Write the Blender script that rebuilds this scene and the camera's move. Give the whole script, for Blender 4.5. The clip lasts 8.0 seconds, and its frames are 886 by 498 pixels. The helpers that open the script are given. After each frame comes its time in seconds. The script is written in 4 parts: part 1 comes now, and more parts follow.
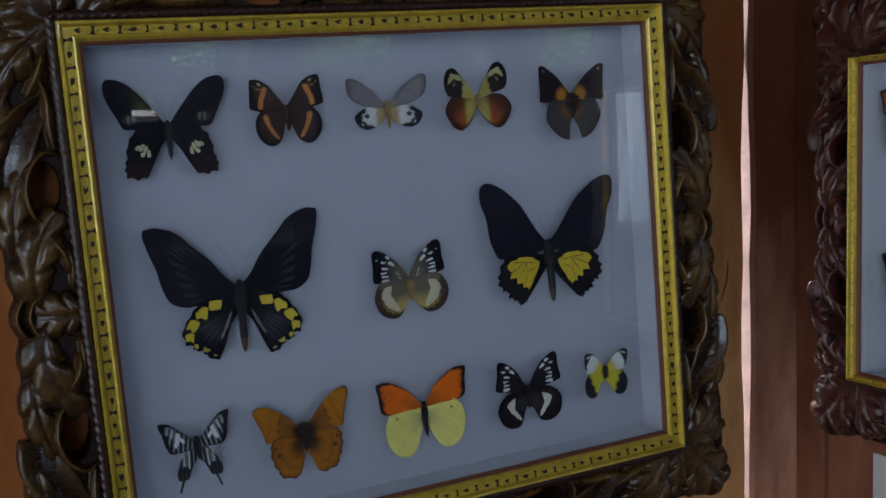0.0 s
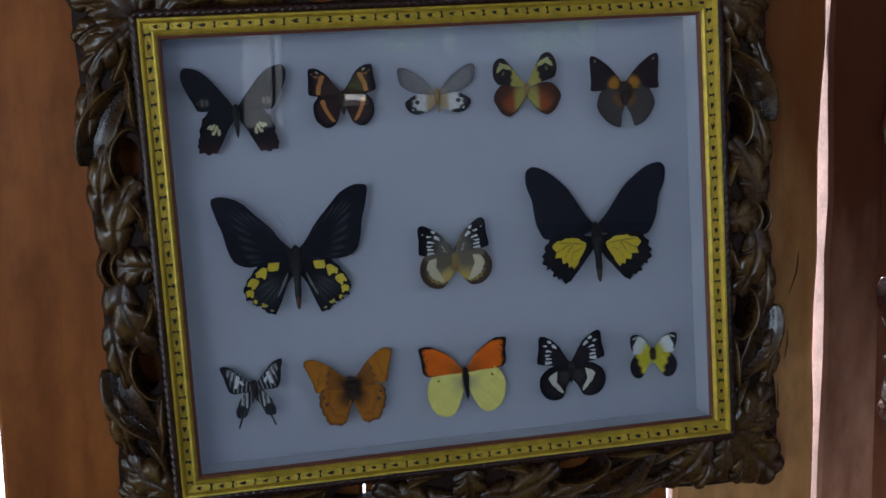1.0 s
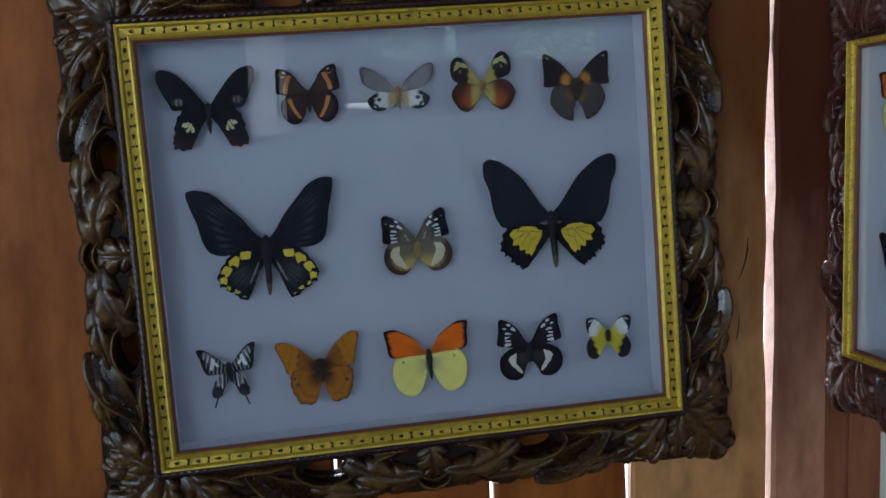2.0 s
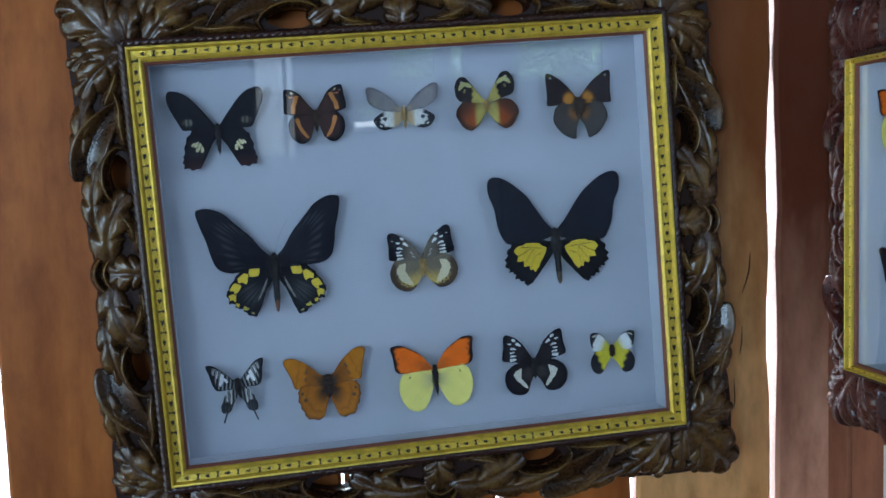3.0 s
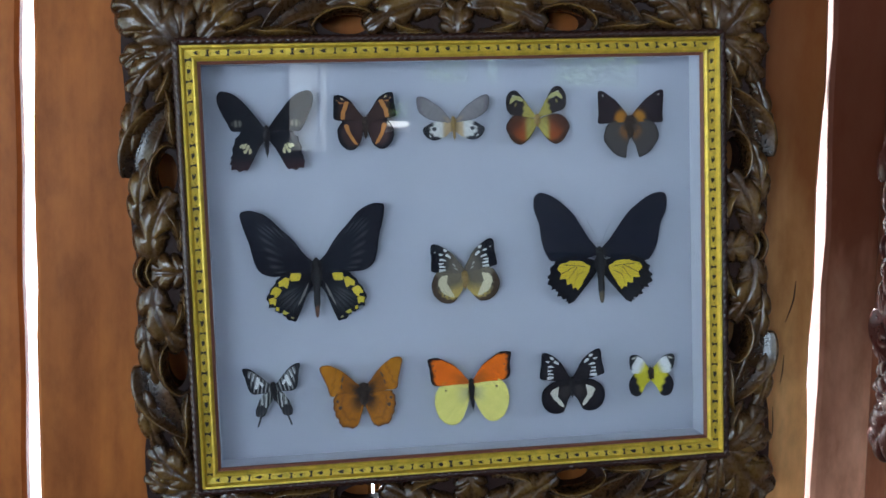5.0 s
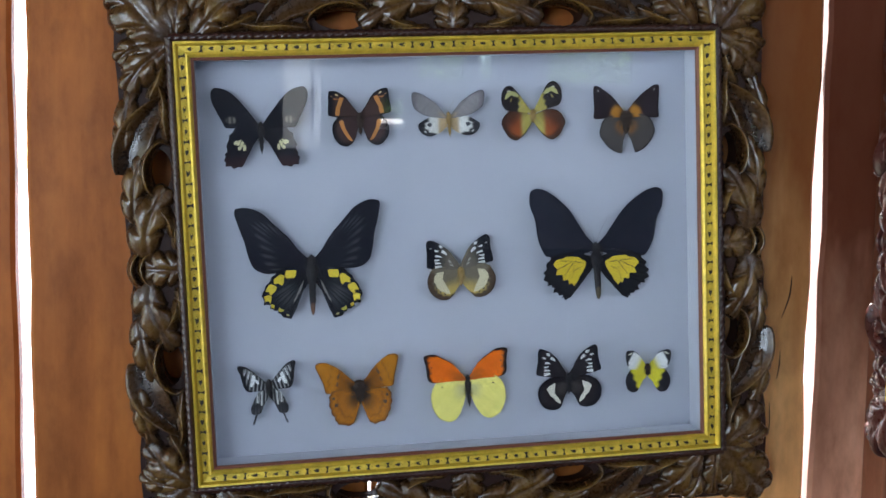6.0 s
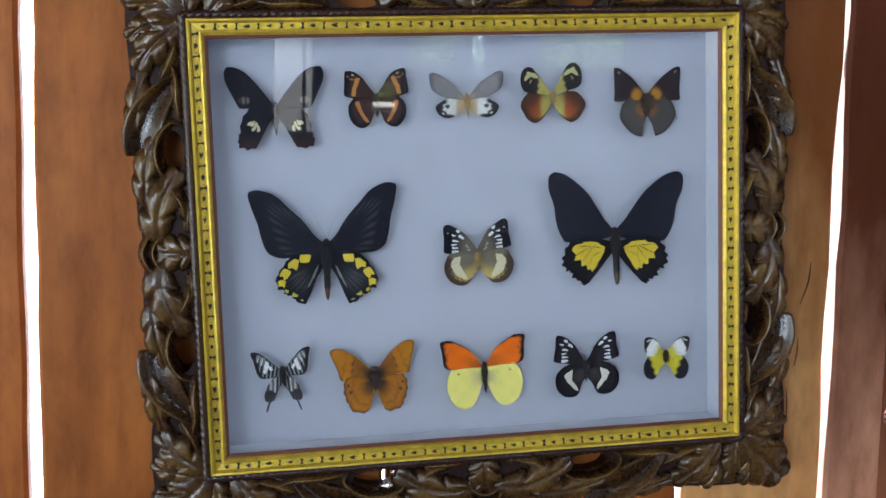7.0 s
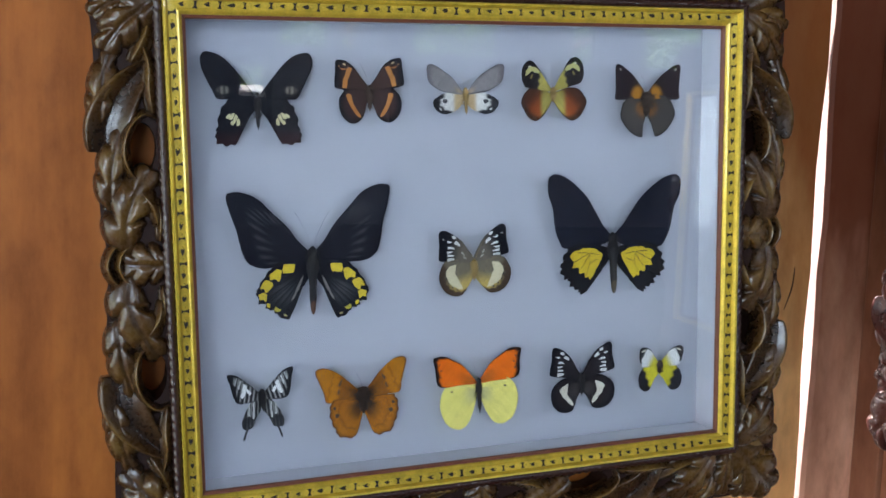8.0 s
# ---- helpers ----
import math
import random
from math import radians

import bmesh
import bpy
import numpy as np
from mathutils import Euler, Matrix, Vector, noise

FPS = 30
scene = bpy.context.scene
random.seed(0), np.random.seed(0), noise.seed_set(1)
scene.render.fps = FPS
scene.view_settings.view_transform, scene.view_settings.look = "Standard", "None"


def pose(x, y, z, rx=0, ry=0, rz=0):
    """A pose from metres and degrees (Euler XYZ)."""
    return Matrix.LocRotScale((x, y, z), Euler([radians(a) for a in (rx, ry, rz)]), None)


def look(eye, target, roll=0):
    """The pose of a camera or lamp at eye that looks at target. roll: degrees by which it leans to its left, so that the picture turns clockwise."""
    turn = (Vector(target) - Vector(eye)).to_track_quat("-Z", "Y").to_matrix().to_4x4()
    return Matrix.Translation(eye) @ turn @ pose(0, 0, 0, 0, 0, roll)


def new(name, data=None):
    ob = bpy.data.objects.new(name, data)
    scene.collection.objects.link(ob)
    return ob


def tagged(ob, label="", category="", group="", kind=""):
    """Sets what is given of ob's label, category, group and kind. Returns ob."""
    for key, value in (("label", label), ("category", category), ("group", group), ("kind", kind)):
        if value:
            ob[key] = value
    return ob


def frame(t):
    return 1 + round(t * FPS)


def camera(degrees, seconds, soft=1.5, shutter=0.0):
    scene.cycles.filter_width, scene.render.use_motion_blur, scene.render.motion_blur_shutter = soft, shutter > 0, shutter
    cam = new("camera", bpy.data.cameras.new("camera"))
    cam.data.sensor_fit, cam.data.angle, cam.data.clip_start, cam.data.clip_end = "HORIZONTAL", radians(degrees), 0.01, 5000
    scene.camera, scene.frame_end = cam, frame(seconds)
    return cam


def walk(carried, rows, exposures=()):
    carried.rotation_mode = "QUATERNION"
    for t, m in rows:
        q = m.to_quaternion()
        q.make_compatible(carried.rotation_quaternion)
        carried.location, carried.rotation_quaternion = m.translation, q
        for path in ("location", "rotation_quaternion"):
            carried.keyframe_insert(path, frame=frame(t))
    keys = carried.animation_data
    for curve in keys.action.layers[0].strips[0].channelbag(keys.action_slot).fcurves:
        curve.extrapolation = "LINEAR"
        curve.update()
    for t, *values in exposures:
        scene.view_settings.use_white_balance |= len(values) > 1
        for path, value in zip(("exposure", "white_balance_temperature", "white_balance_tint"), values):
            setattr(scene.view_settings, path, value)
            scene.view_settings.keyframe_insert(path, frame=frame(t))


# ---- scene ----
cam = camera(48.0, 8.0, soft=1.6)
PATH = [
    (0, (-0.319, -0.779, 1.595), (0.483, 1.043, 1.401), -1.9),
    (0.5, (-0.245, -0.819, 1.604), (0.297, 1.092, 1.372), -1.4),
    (1, (-0.17, -0.899, 1.589), (0.174, 1.059, 1.378), -0.7),
    (1.5, (-0.133, -0.946, 1.582), (0.179, 1.018, 1.371), -1.2),
    (2, (-0.127, -0.967, 1.573), (0.185, 0.999, 1.381), -1.4),
    (3.5, (-0.128, -0.983, 1.573), (0.159, 0.991, 1.423), -1.5),
    (4, (-0.137, -0.975, 1.578), (0.12, 1.002, 1.423), 0.4),
    (4.5, (-0.148, -0.97, 1.585), (0.107, 1.007, 1.431), 1.1),
    (6, (-0.15, -0.965, 1.583), (0.12, 1.01, 1.424), 0.9),
    (6.5, (-0.167, -0.957, 1.583), (0.115, 1.016, 1.413), 1.0),
    (7, (-0.18, -0.941, 1.581), (0.122, 1.027, 1.391), 1.2),
    (7.5, (-0.225, -0.891, 1.589), (0.227, 1.047, 1.389), 2.2),
    (8, (-0.309, -0.825, 1.59), (0.315, 1.063, 1.379), 2.1),
]
GAIN = 2.72
walk(cam, [(t, look(eye, target, roll)) for t, eye, target, roll in PATH],
     [(t, GAIN + e, k, tint) for t, e, k, tint in ((0, -1.50, 6150, 16), (1.0, -1.35, 6150, 15), (1.5, -1.26, 6150, 14), (2.2, -1.14, 5850, 11), (3.3, -0.38, 5450, 5),
                                                   (4.5, -0.31, 5900, 9), (6.0, -0.12, 6400, 14), (6.5, -0.04, 6500, 15), (8.0, -0.01, 6450, 14))])

# ---- light ----
world = bpy.data.worlds.new("world")
scene.world = world
world.use_nodes = True
wn = world.node_tree.nodes
sky = wn.new("ShaderNodeTexSky")
sky.sky_type = "NISHITA"
sky.sun_disc = False
SUN_EL, SUN_AZ = 36.0, -25.0          # the sun stands behind the board wall
sky.sun_elevation = radians(SUN_EL)
sky.sun_rotation = radians(SUN_AZ)
world.node_tree.links.new(sky.outputs[0], wn["Background"].inputs[0])
wn["Background"].inputs[1].default_value = 0.15


def lamp(name, kind, m, energy, color, size=(1, 1), angle=0.5):
    data = bpy.data.lights.new(name, kind)
    data.energy, data.color = energy, color
    if kind == "AREA":
        data.shape, data.size, data.size_y = "RECTANGLE", size[0], size[1]
    else:
        data.angle = radians(angle)
    ob = new(name, data)
    ob.matrix_world = m
    return ob


sun_dir = Vector((math.sin(radians(SUN_AZ)) * math.cos(radians(SUN_EL)), math.cos(radians(SUN_AZ)) * math.cos(radians(SUN_EL)), math.sin(radians(SUN_EL))))
lamp("sun", "SUN", look(sun_dir * 10, (0, 0, 0)), 5.0, (1.0, 0.95, 0.88))
# area lamps for daylight from the unseen open side of the veranda and the unseen doorway of the back wall
lamp("side_daylight", "AREA", look((-2.42, -1.3, 0.85), (0.2, -0.2, 1.35)), 2.6, (0.70, 0.82, 1.0), (2.4, 0.8))
lamp("back_daylight", "AREA", look((-1.45, -3.04, 1.30), (0.1, 0.0, 1.4)), 10.4, (0.66, 0.81, 1.0), (1.05, 1.46))
# fill lamp added under the eaves to soften the shadow on the left
lamp("eaves_daylight", "AREA", look((1.25, -3.05, 2.205), (0.0, 0.0, 1.5)), 2.8, (0.69, 0.82, 1.0), (1.8, 0.09))


# ---- materials ----
def material(name):
    m = bpy.data.materials.new(name)
    m.use_nodes = True
    nt = m.node_tree
    return m, nt, nt.nodes["Principled BSDF"]


def node(nt, kind, **inputs):
    n = nt.nodes.new(kind)
    for k, v in inputs.items():
        n.inputs[k.replace("_", " ")].default_value = v
    return n


def ramp(nt, source, stops):
    r = nt.nodes.new("ShaderNodeValToRGB")
    while len(r.color_ramp.elements) < len(stops):
        r.color_ramp.elements.new(0.5)
    for e, (p, c) in zip(r.color_ramp.elements, stops):
        e.position, e.color = p, (*c, 1)
    nt.links.new(source, r.inputs[0])
    return r.outputs[0]


def mixed(nt, fac, a, b, mode="MIX"):
    n = nt.nodes.new("ShaderNodeMix")
    n.data_type, n.blend_type = "RGBA", mode
    for s, v in ((0, fac), (6, a), (7, b)):
        if isinstance(v, (int, float)):
            n.inputs[s].default_value = v
        elif isinstance(v, tuple):
            n.inputs[s].default_value = (*v, 1)
        else:
            nt.links.new(v, n.inputs[s])
    return n.outputs[2]


def coords(nt, scale, kind="Object", shift=False):
    tc = nt.nodes.new("ShaderNodeTexCoord")
    mp = nt.nodes.new("ShaderNodeMapping")
    mp.inputs["Scale"].default_value = scale
    nt.links.new(tc.outputs[kind], mp.inputs[0])
    if shift:
        info = nt.nodes.new("ShaderNodeObjectInfo")
        mul = node(nt, "ShaderNodeMath")
        mul.operation = "MULTIPLY"
        mul.inputs[1].default_value = 37.0
        nt.links.new(info.outputs["Random"], mul.inputs[0])
        comb = nt.nodes.new("ShaderNodeCombineXYZ")
        for i in range(3):
            nt.links.new(mul.outputs[0], comb.inputs[i])
        nt.links.new(comb.outputs[0], mp.inputs["Location"])
    return mp.outputs[0]


def noise_of(nt, vec, scale, detail=5.0, rough=0.55):
    n = node(nt, "ShaderNodeTexNoise", Scale=scale, Detail=detail, Roughness=rough)
    nt.links.new(vec, n.inputs["Vector"])
    return n.outputs["Fac"]


def bump(nt, bsdf, height, strength, distance):
    b = node(nt, "ShaderNodeBump", Strength=strength, Distance=distance)
    nt.links.new(height, b.inputs["Height"])
    nt.links.new(b.outputs[0], bsdf.inputs["Normal"])


def board_wood(name, dark, mid, light, rough=0.52, grain=(11, 11, 0.9), coat=0.06, stain_shade=None, deep=0.55):
    """Planed boards: long streaks of grain, blotches, fine pores; each board has a tone of its own."""
    m, nt, b = material(name)
    v = coords(nt, grain, shift=True)
    streak = noise_of(nt, v, 2.2, 7, 0.6)
    v2 = coords(nt, (5, 5, 2.2), shift=True)
    blotch = noise_of(nt, v2, 1.6, 3)
    col = ramp(nt, streak, [(0.22, dark), (0.5, mid), (0.80, light)])
    col = mixed(nt, ramp(nt, blotch, [(0.42, (0, 0, 0)), (0.68, (0.85, 0.85, 0.85))]), col, mixed(nt, 0.6, col, dark))
    mottle = noise_of(nt, coords(nt, (16, 16, 7), shift=True), 2.4, 6, 0.65)
    col = mixed(nt, 1.0, col, ramp(nt, mottle, [(0.30, (0.74, 0.70, 0.66)), (0.52, (1.0, 1.0, 1.0)), (0.72, (1.16, 1.18, 1.22))]), "MULTIPLY")
    if stain_shade:
        # old red-brown varnish, worn off in an uneven line; weaker light higher up is coloured in with it
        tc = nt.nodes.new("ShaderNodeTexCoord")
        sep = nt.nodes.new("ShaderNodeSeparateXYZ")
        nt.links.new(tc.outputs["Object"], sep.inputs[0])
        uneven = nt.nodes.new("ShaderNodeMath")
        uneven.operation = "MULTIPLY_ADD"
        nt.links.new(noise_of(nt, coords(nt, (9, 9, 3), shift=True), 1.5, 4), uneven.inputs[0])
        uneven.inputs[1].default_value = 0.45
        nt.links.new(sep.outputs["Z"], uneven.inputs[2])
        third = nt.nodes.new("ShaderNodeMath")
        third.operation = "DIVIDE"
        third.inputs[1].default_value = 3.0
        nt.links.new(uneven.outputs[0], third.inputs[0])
        col = mixed(nt, ramp(nt, third.outputs[0], [(stain_shade[0] / 3, (0, 0, 0)), (stain_shade[1] / 3, (1, 1, 1))]), col, mixed(nt, deep, col, stain_shade[2]))
    info = nt.nodes.new("ShaderNodeObjectInfo")
    tone = ramp(nt, info.outputs["Random"], [(0.0, (0.90, 0.90, 0.90)), (1.0, (1.06, 1.03, 1.0))])
    col = mixed(nt, 1.0, col, tone, "MULTIPLY")
    nt.links.new(col, b.inputs["Base Color"])
    r = ramp(nt, streak, [(0.2, (rough + 0.14,) * 3), (0.8, (rough - 0.06,) * 3)])
    nt.links.new(r, b.inputs["Roughness"])
    b.inputs["Specular IOR Level"].default_value = 0.22
    b.inputs["Coat Weight"].default_value = coat
    b.inputs["Coat Roughness"].default_value = 0.35
    pores = noise_of(nt, coords(nt, (150, 150, 7), shift=True), 2.0, 3)
    bump(nt, b, mixed(nt, 0.35, streak, pores), 0.16, 0.002)
    return m


def carved_wood(name, dark, mid, rub, rough=0.3, coat=0.65):
    """Stained and varnished carving; a bronze-gold rub lies on the raised parts, and the hollows are coloured darker by
    relief.
    """
    m, nt, b = material(name)
    v = coords(nt, (1, 1, 1), shift=True)
    n1 = noise_of(nt, v, 34, 4, 0.5)
    n2 = noise_of(nt, v, 260, 4)
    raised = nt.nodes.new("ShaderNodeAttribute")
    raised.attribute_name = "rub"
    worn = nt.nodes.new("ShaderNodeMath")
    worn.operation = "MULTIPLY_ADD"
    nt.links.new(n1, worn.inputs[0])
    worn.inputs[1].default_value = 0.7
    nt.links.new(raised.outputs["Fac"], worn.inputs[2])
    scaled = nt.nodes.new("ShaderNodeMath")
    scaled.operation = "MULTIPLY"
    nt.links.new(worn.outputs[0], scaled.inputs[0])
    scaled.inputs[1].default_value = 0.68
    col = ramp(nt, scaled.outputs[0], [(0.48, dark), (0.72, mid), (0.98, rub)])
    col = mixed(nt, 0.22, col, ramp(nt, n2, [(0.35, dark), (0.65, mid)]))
    nt.links.new(col, b.inputs["Base Color"])
    nt.links.new(ramp(nt, n2, [(0.3, (rough - 0.08,) * 3), (0.7, (rough + 0.14,) * 3)]), b.inputs["Roughness"])
    b.inputs["Specular IOR Level"].default_value = 0.3
    b.inputs["Coat Weight"].default_value = coat
    b.inputs["Coat Roughness"].default_value = 0.21
    bump(nt, b, mixed(nt, 0.55, n2, noise_of(nt, v, 90, 3)), 0.42, 0.0025)
    return m


def plain(name, color, rough=0.6, var=0.12, scale=60, metal=0.0, bumpy=0.15, coat=0.0):
    m, nt, b = material(name)
    v = coords(nt, (1, 1, 1), shift=True)
    n1, n2 = noise_of(nt, v, scale, 4), noise_of(nt, v, scale * 7, 3)
    lo, hi = tuple(c * (1 - var) for c in color), tuple(min(1, c * (1 + var)) for c in color)
    col = mixed(nt, 0.4, ramp(nt, n1, [(0.3, lo), (0.7, hi)]), ramp(nt, n2, [(0.3, lo), (0.7, hi)]))
    nt.links.new(col, b.inputs["Base Color"])
    nt.links.new(ramp(nt, n1, [(0.2, (max(0.03, rough - 0.07),) * 3), (0.8, (min(1, rough + 0.07),) * 3)]), b.inputs["Roughness"])
    b.inputs["Metallic"].default_value = metal
    b.inputs["Coat Weight"].default_value = coat
    if bumpy:
        bump(nt, b, n2, bumpy, 0.0006)
    return m


def wing_material():
    """Wing scales: pigment from the mesh, fine dusting and faint sheen."""
    m, nt, b = material("wing_scales")
    a = nt.nodes.new("ShaderNodeVertexColor")
    a.layer_name = "pigment"
    v = coords(nt, (1, 1, 1), shift=True)
    n = noise_of(nt, v, 900, 3)
    col = mixed(nt, 1.0, a.outputs["Color"], ramp(nt, n, [(0.3, (0.82, 0.82, 0.82)), (0.7, (1.15, 1.15, 1.15))]), "MULTIPLY")
    nt.links.new(col, b.inputs["Base Color"])
    b.inputs["Roughness"].default_value = 0.62
    b.inputs["Specular IOR Level"].default_value = 0.12
    bump(nt, b, n, 0.2, 0.0003)
    return m


def glass_material():
    m, nt, b = material("picture_glass")
    nt.nodes.remove(b)
    gl = node(nt, "ShaderNodeBsdfGlass", Roughness=0.0, IOR=1.62)
    gl.inputs["Color"].default_value = (0.985, 0.995, 0.99, 1)
    nt.links.new(gl.outputs[0], nt.nodes["Material Output"].inputs[0])
    return m


BOARD = board_wood("varnished_board", (0.27, 0.072, 0.013), (0.47, 0.143, 0.025), (0.58, 0.205, 0.043))
BOARD_TAN = board_wood("tan_board", (0.60, 0.27, 0.085), (0.84, 0.47, 0.185), (0.90, 0.58, 0.27), stain_shade=(1.52, 1.82, (0.19, 0.037, 0.004)), deep=0.88)
SAWN = plain("raw_sawn_edge", (0.27, 0.18, 0.155), 0.8, 0.4, 40, 0, 0.5)
# darker copy of the wall boards, with the corner's shade in its colour
BOARD_DARK = board_wood("shaded_board", (0.24, 0.088, 0.048), (0.40, 0.16, 0.090), (0.50, 0.22, 0.125), stain_shade=(1.50, 1.80, (0.055, 0.010, 0.004)), deep=0.75)
# base raised for extra light low on this board, upper shade coloured in
BOARD_PINK = board_wood("lit_worn_pink_brown_board", (0.68, 0.32, 0.19), (0.87, 0.46, 0.30), (0.91, 0.55, 0.38), stain_shade=(1.42, 1.72, (0.115, 0.020, 0.006)), deep=0.94)
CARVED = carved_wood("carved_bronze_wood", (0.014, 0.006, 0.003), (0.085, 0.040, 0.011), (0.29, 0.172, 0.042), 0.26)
ROPE = carved_wood("rope_bead_wood", (0.03, 0.010, 0.008), (0.11, 0.050, 0.035), (0.26, 0.15, 0.085), 0.34)
CARVED_BASE = carved_wood("carved_ground_wood", (0.020, 0.006, 0.004), (0.050, 0.018, 0.010), (0.09, 0.040, 0.018), 0.6, 0.05)
CARVED_RED = carved_wood("carved_red_wood", (0.022, 0.005, 0.005), (0.080, 0.019, 0.015), (0.15, 0.046, 0.036), 0.30, 0.6)
GOLD = plain("gilt_moulding", (0.72, 0.52, 0.060), 0.34, 0.34, 90, 0.4, 0.5, 0.3)
# dark colour stands for the shade inside the punched marks
PUNCH = plain("punch_shade", (0.022, 0.014, 0.006), 0.7, 0.2, 300)
SLIP = plain("red_brown_slip", (0.20, 0.065, 0.035), 0.5, 0.2, 150)
PAPER = plain("white_backing_paper", (0.405, 0.416, 0.464), 0.85, 0.035, 6, 0, 0.1)
LINING = plain("white_case_lining", (0.62, 0.63, 0.67), 0.85, 0.03, 12, 0, 0.1)
CARD = plain("white_card", (0.78, 0.78, 0.77), 0.8, 0.03, 20)
WING = wing_material()
FUR = plain("dark_insect_body", (0.008, 0.007, 0.008), 0.75, 0.3, 500, 0, 0.5)
FUR_TAN = plain("tan_insect_body", (0.30, 0.19, 0.06), 0.75, 0.25, 500, 0, 0.5)
FUR_BROWN = plain("brown_insect_body", (0.036, 0.019, 0.011), 0.8, 0.3, 500, 0, 0.5)
STEEL = plain("steel_pin", (0.6, 0.6, 0.6), 0.3, 0.05, 100, 1.0, 0)
GLASS = glass_material()
PAINTED = board_wood("blue_grey_painted_board", (0.030, 0.035, 0.050), (0.058, 0.066, 0.090), (0.090, 0.100, 0.130), 0.6, coat=0.0)
PAINTED_PALE = board_wood("pale_grey_painted_board", (0.12, 0.13, 0.15), (0.19, 0.20, 0.23), (0.25, 0.265, 0.30), 0.6, coat=0.0)
DUSKY = plain("dusky_painted_board", (0.055, 0.058, 0.066), 0.6, 0.15, 8)
PALE = plain("pale_painted_wood", (0.62, 0.63, 0.60), 0.6, 0.08, 12)
RENDERED = plain("grey_render", (0.115, 0.125, 0.13), 0.85, 0.2, 5)
SOIL = plain("garden_ground", (0.16, 0.17, 0.07), 0.95, 0.35, 3, 0, 0.4)
FLOOR = board_wood("floor_board", (0.045, 0.022, 0.013), (0.085, 0.045, 0.025), (0.12, 0.07, 0.042), 0.5, (26, 1.3, 26))
CEIL = board_wood("ceiling_board", (0.10, 0.05, 0.025), (0.18, 0.09, 0.045), (0.25, 0.14, 0.07), 0.6, (1.3, 26, 26), 0.0)
BARK = plain("bark", (0.10, 0.075, 0.05), 0.95, 0.35, 12, 0, 0.8)
LEAF = plain("leaves", (0.14, 0.23, 0.055), 0.17, 0.5, 4, 0, 0.0)
HEDGE = plain("dark_foliage", (0.022, 0.048, 0.012), 0.55, 0.5, 3, 0, 0.0)
CRACK = plain("dark_crack", (0.03, 0.012, 0.006), 0.9, 0.2, 200)


# ---- building helpers ----
def mix3(a, b, t):
    t = min(1.0, max(0.0, t))
    return tuple(x + (y - x) * t for x, y in zip(a, b))


def step(x, e0, e1):
    t = min(1.0, max(0.0, (x - e0) / (e1 - e0)))
    return t * t * (3 - 2 * t)


def mesh_of(bm, name, smooth=True, recalc=True):
    if recalc:
        bmesh.ops.recalc_face_normals(bm, faces=bm.faces[:])
    me = bpy.data.meshes.new(name)
    bm.to_mesh(me)
    bm.free()
    if smooth:
        me.polygons.foreach_set("use_smooth", [True] * len(me.polygons))
    return me


def part(name, bm, mat, parent=None, label="", smooth=False):
    ob = new(name, mesh_of(bm, name, smooth))
    ob.data.materials.append(mat)
    if parent:
        ob.parent = parent
    if label:
        ob["label"] = label
    return ob


def box_bm(x0, x1, y0, y1, z0, z1, bevel=0.0):
    bm = bmesh.new()
    bmesh.ops.create_cube(bm, size=1, matrix=Matrix.Translation(((x0 + x1) / 2, (y0 + y1) / 2, (z0 + z1) / 2)) @ Matrix.Diagonal((x1 - x0, y1 - y0, z1 - z0, 1)))
    if bevel:
        bmesh.ops.bevel(bm, geom=bm.edges[:], offset=bevel, segments=2, affect="EDGES", profile=0.6)
    return bm


def spline(points, steps, closed=False):
    """A smooth line through a few control points."""
    p = [Vector(q) for q in points]
    n, out = len(p), []
    for i in range(n if closed else n - 1):
        a, b, c, d = (p[(i - 1) % n], p[i], p[(i + 1) % n], p[(i + 2) % n]) if closed else (p[max(i - 1, 0)], p[i], p[i + 1], p[min(i + 2, n - 1)])
        for k in range(steps):
            t = k / steps
            out.append(0.5 * ((2 * b) + (c - a) * t + (2 * a - 5 * b + 4 * c - d) * t * t + (3 * b - a - 3 * c + d) * t ** 3))
    if not closed:
        out.append(p[-1])
    return out


def tube_bm(line, radius, sides=6):
    """A closed round bar along a line of 3D points; radius is a number or a function of 0..1."""
    bm, rings = bmesh.new(), []
    for i, p in enumerate(line):
        d = (line[min(i + 1, len(line) - 1)] - line[max(i - 1, 0)]).normalized()
        u = d.cross(Vector((0.3, 1, 0.2))).normalized()
        w = d.cross(u)
        r = radius(i / (len(line) - 1)) if callable(radius) else radius
        rings.append([bm.verts.new(p + (u * math.cos(2 * math.pi * k / sides) + w * math.sin(2 * math.pi * k / sides)) * r) for k in range(sides)])
    for a, b in zip(rings, rings[1:]):
        for k in range(sides):
            bm.faces.new((a[k], a[(k + 1) % sides], b[(k + 1) % sides], b[k]))
    bm.faces.new(rings[0]), bm.faces.new(rings[-1])
    return bm


# ---- the room ----
WALL = 0.050                      # face of the board wall
SIDE = 0.468                      # face of the wall that turns towards the visitor


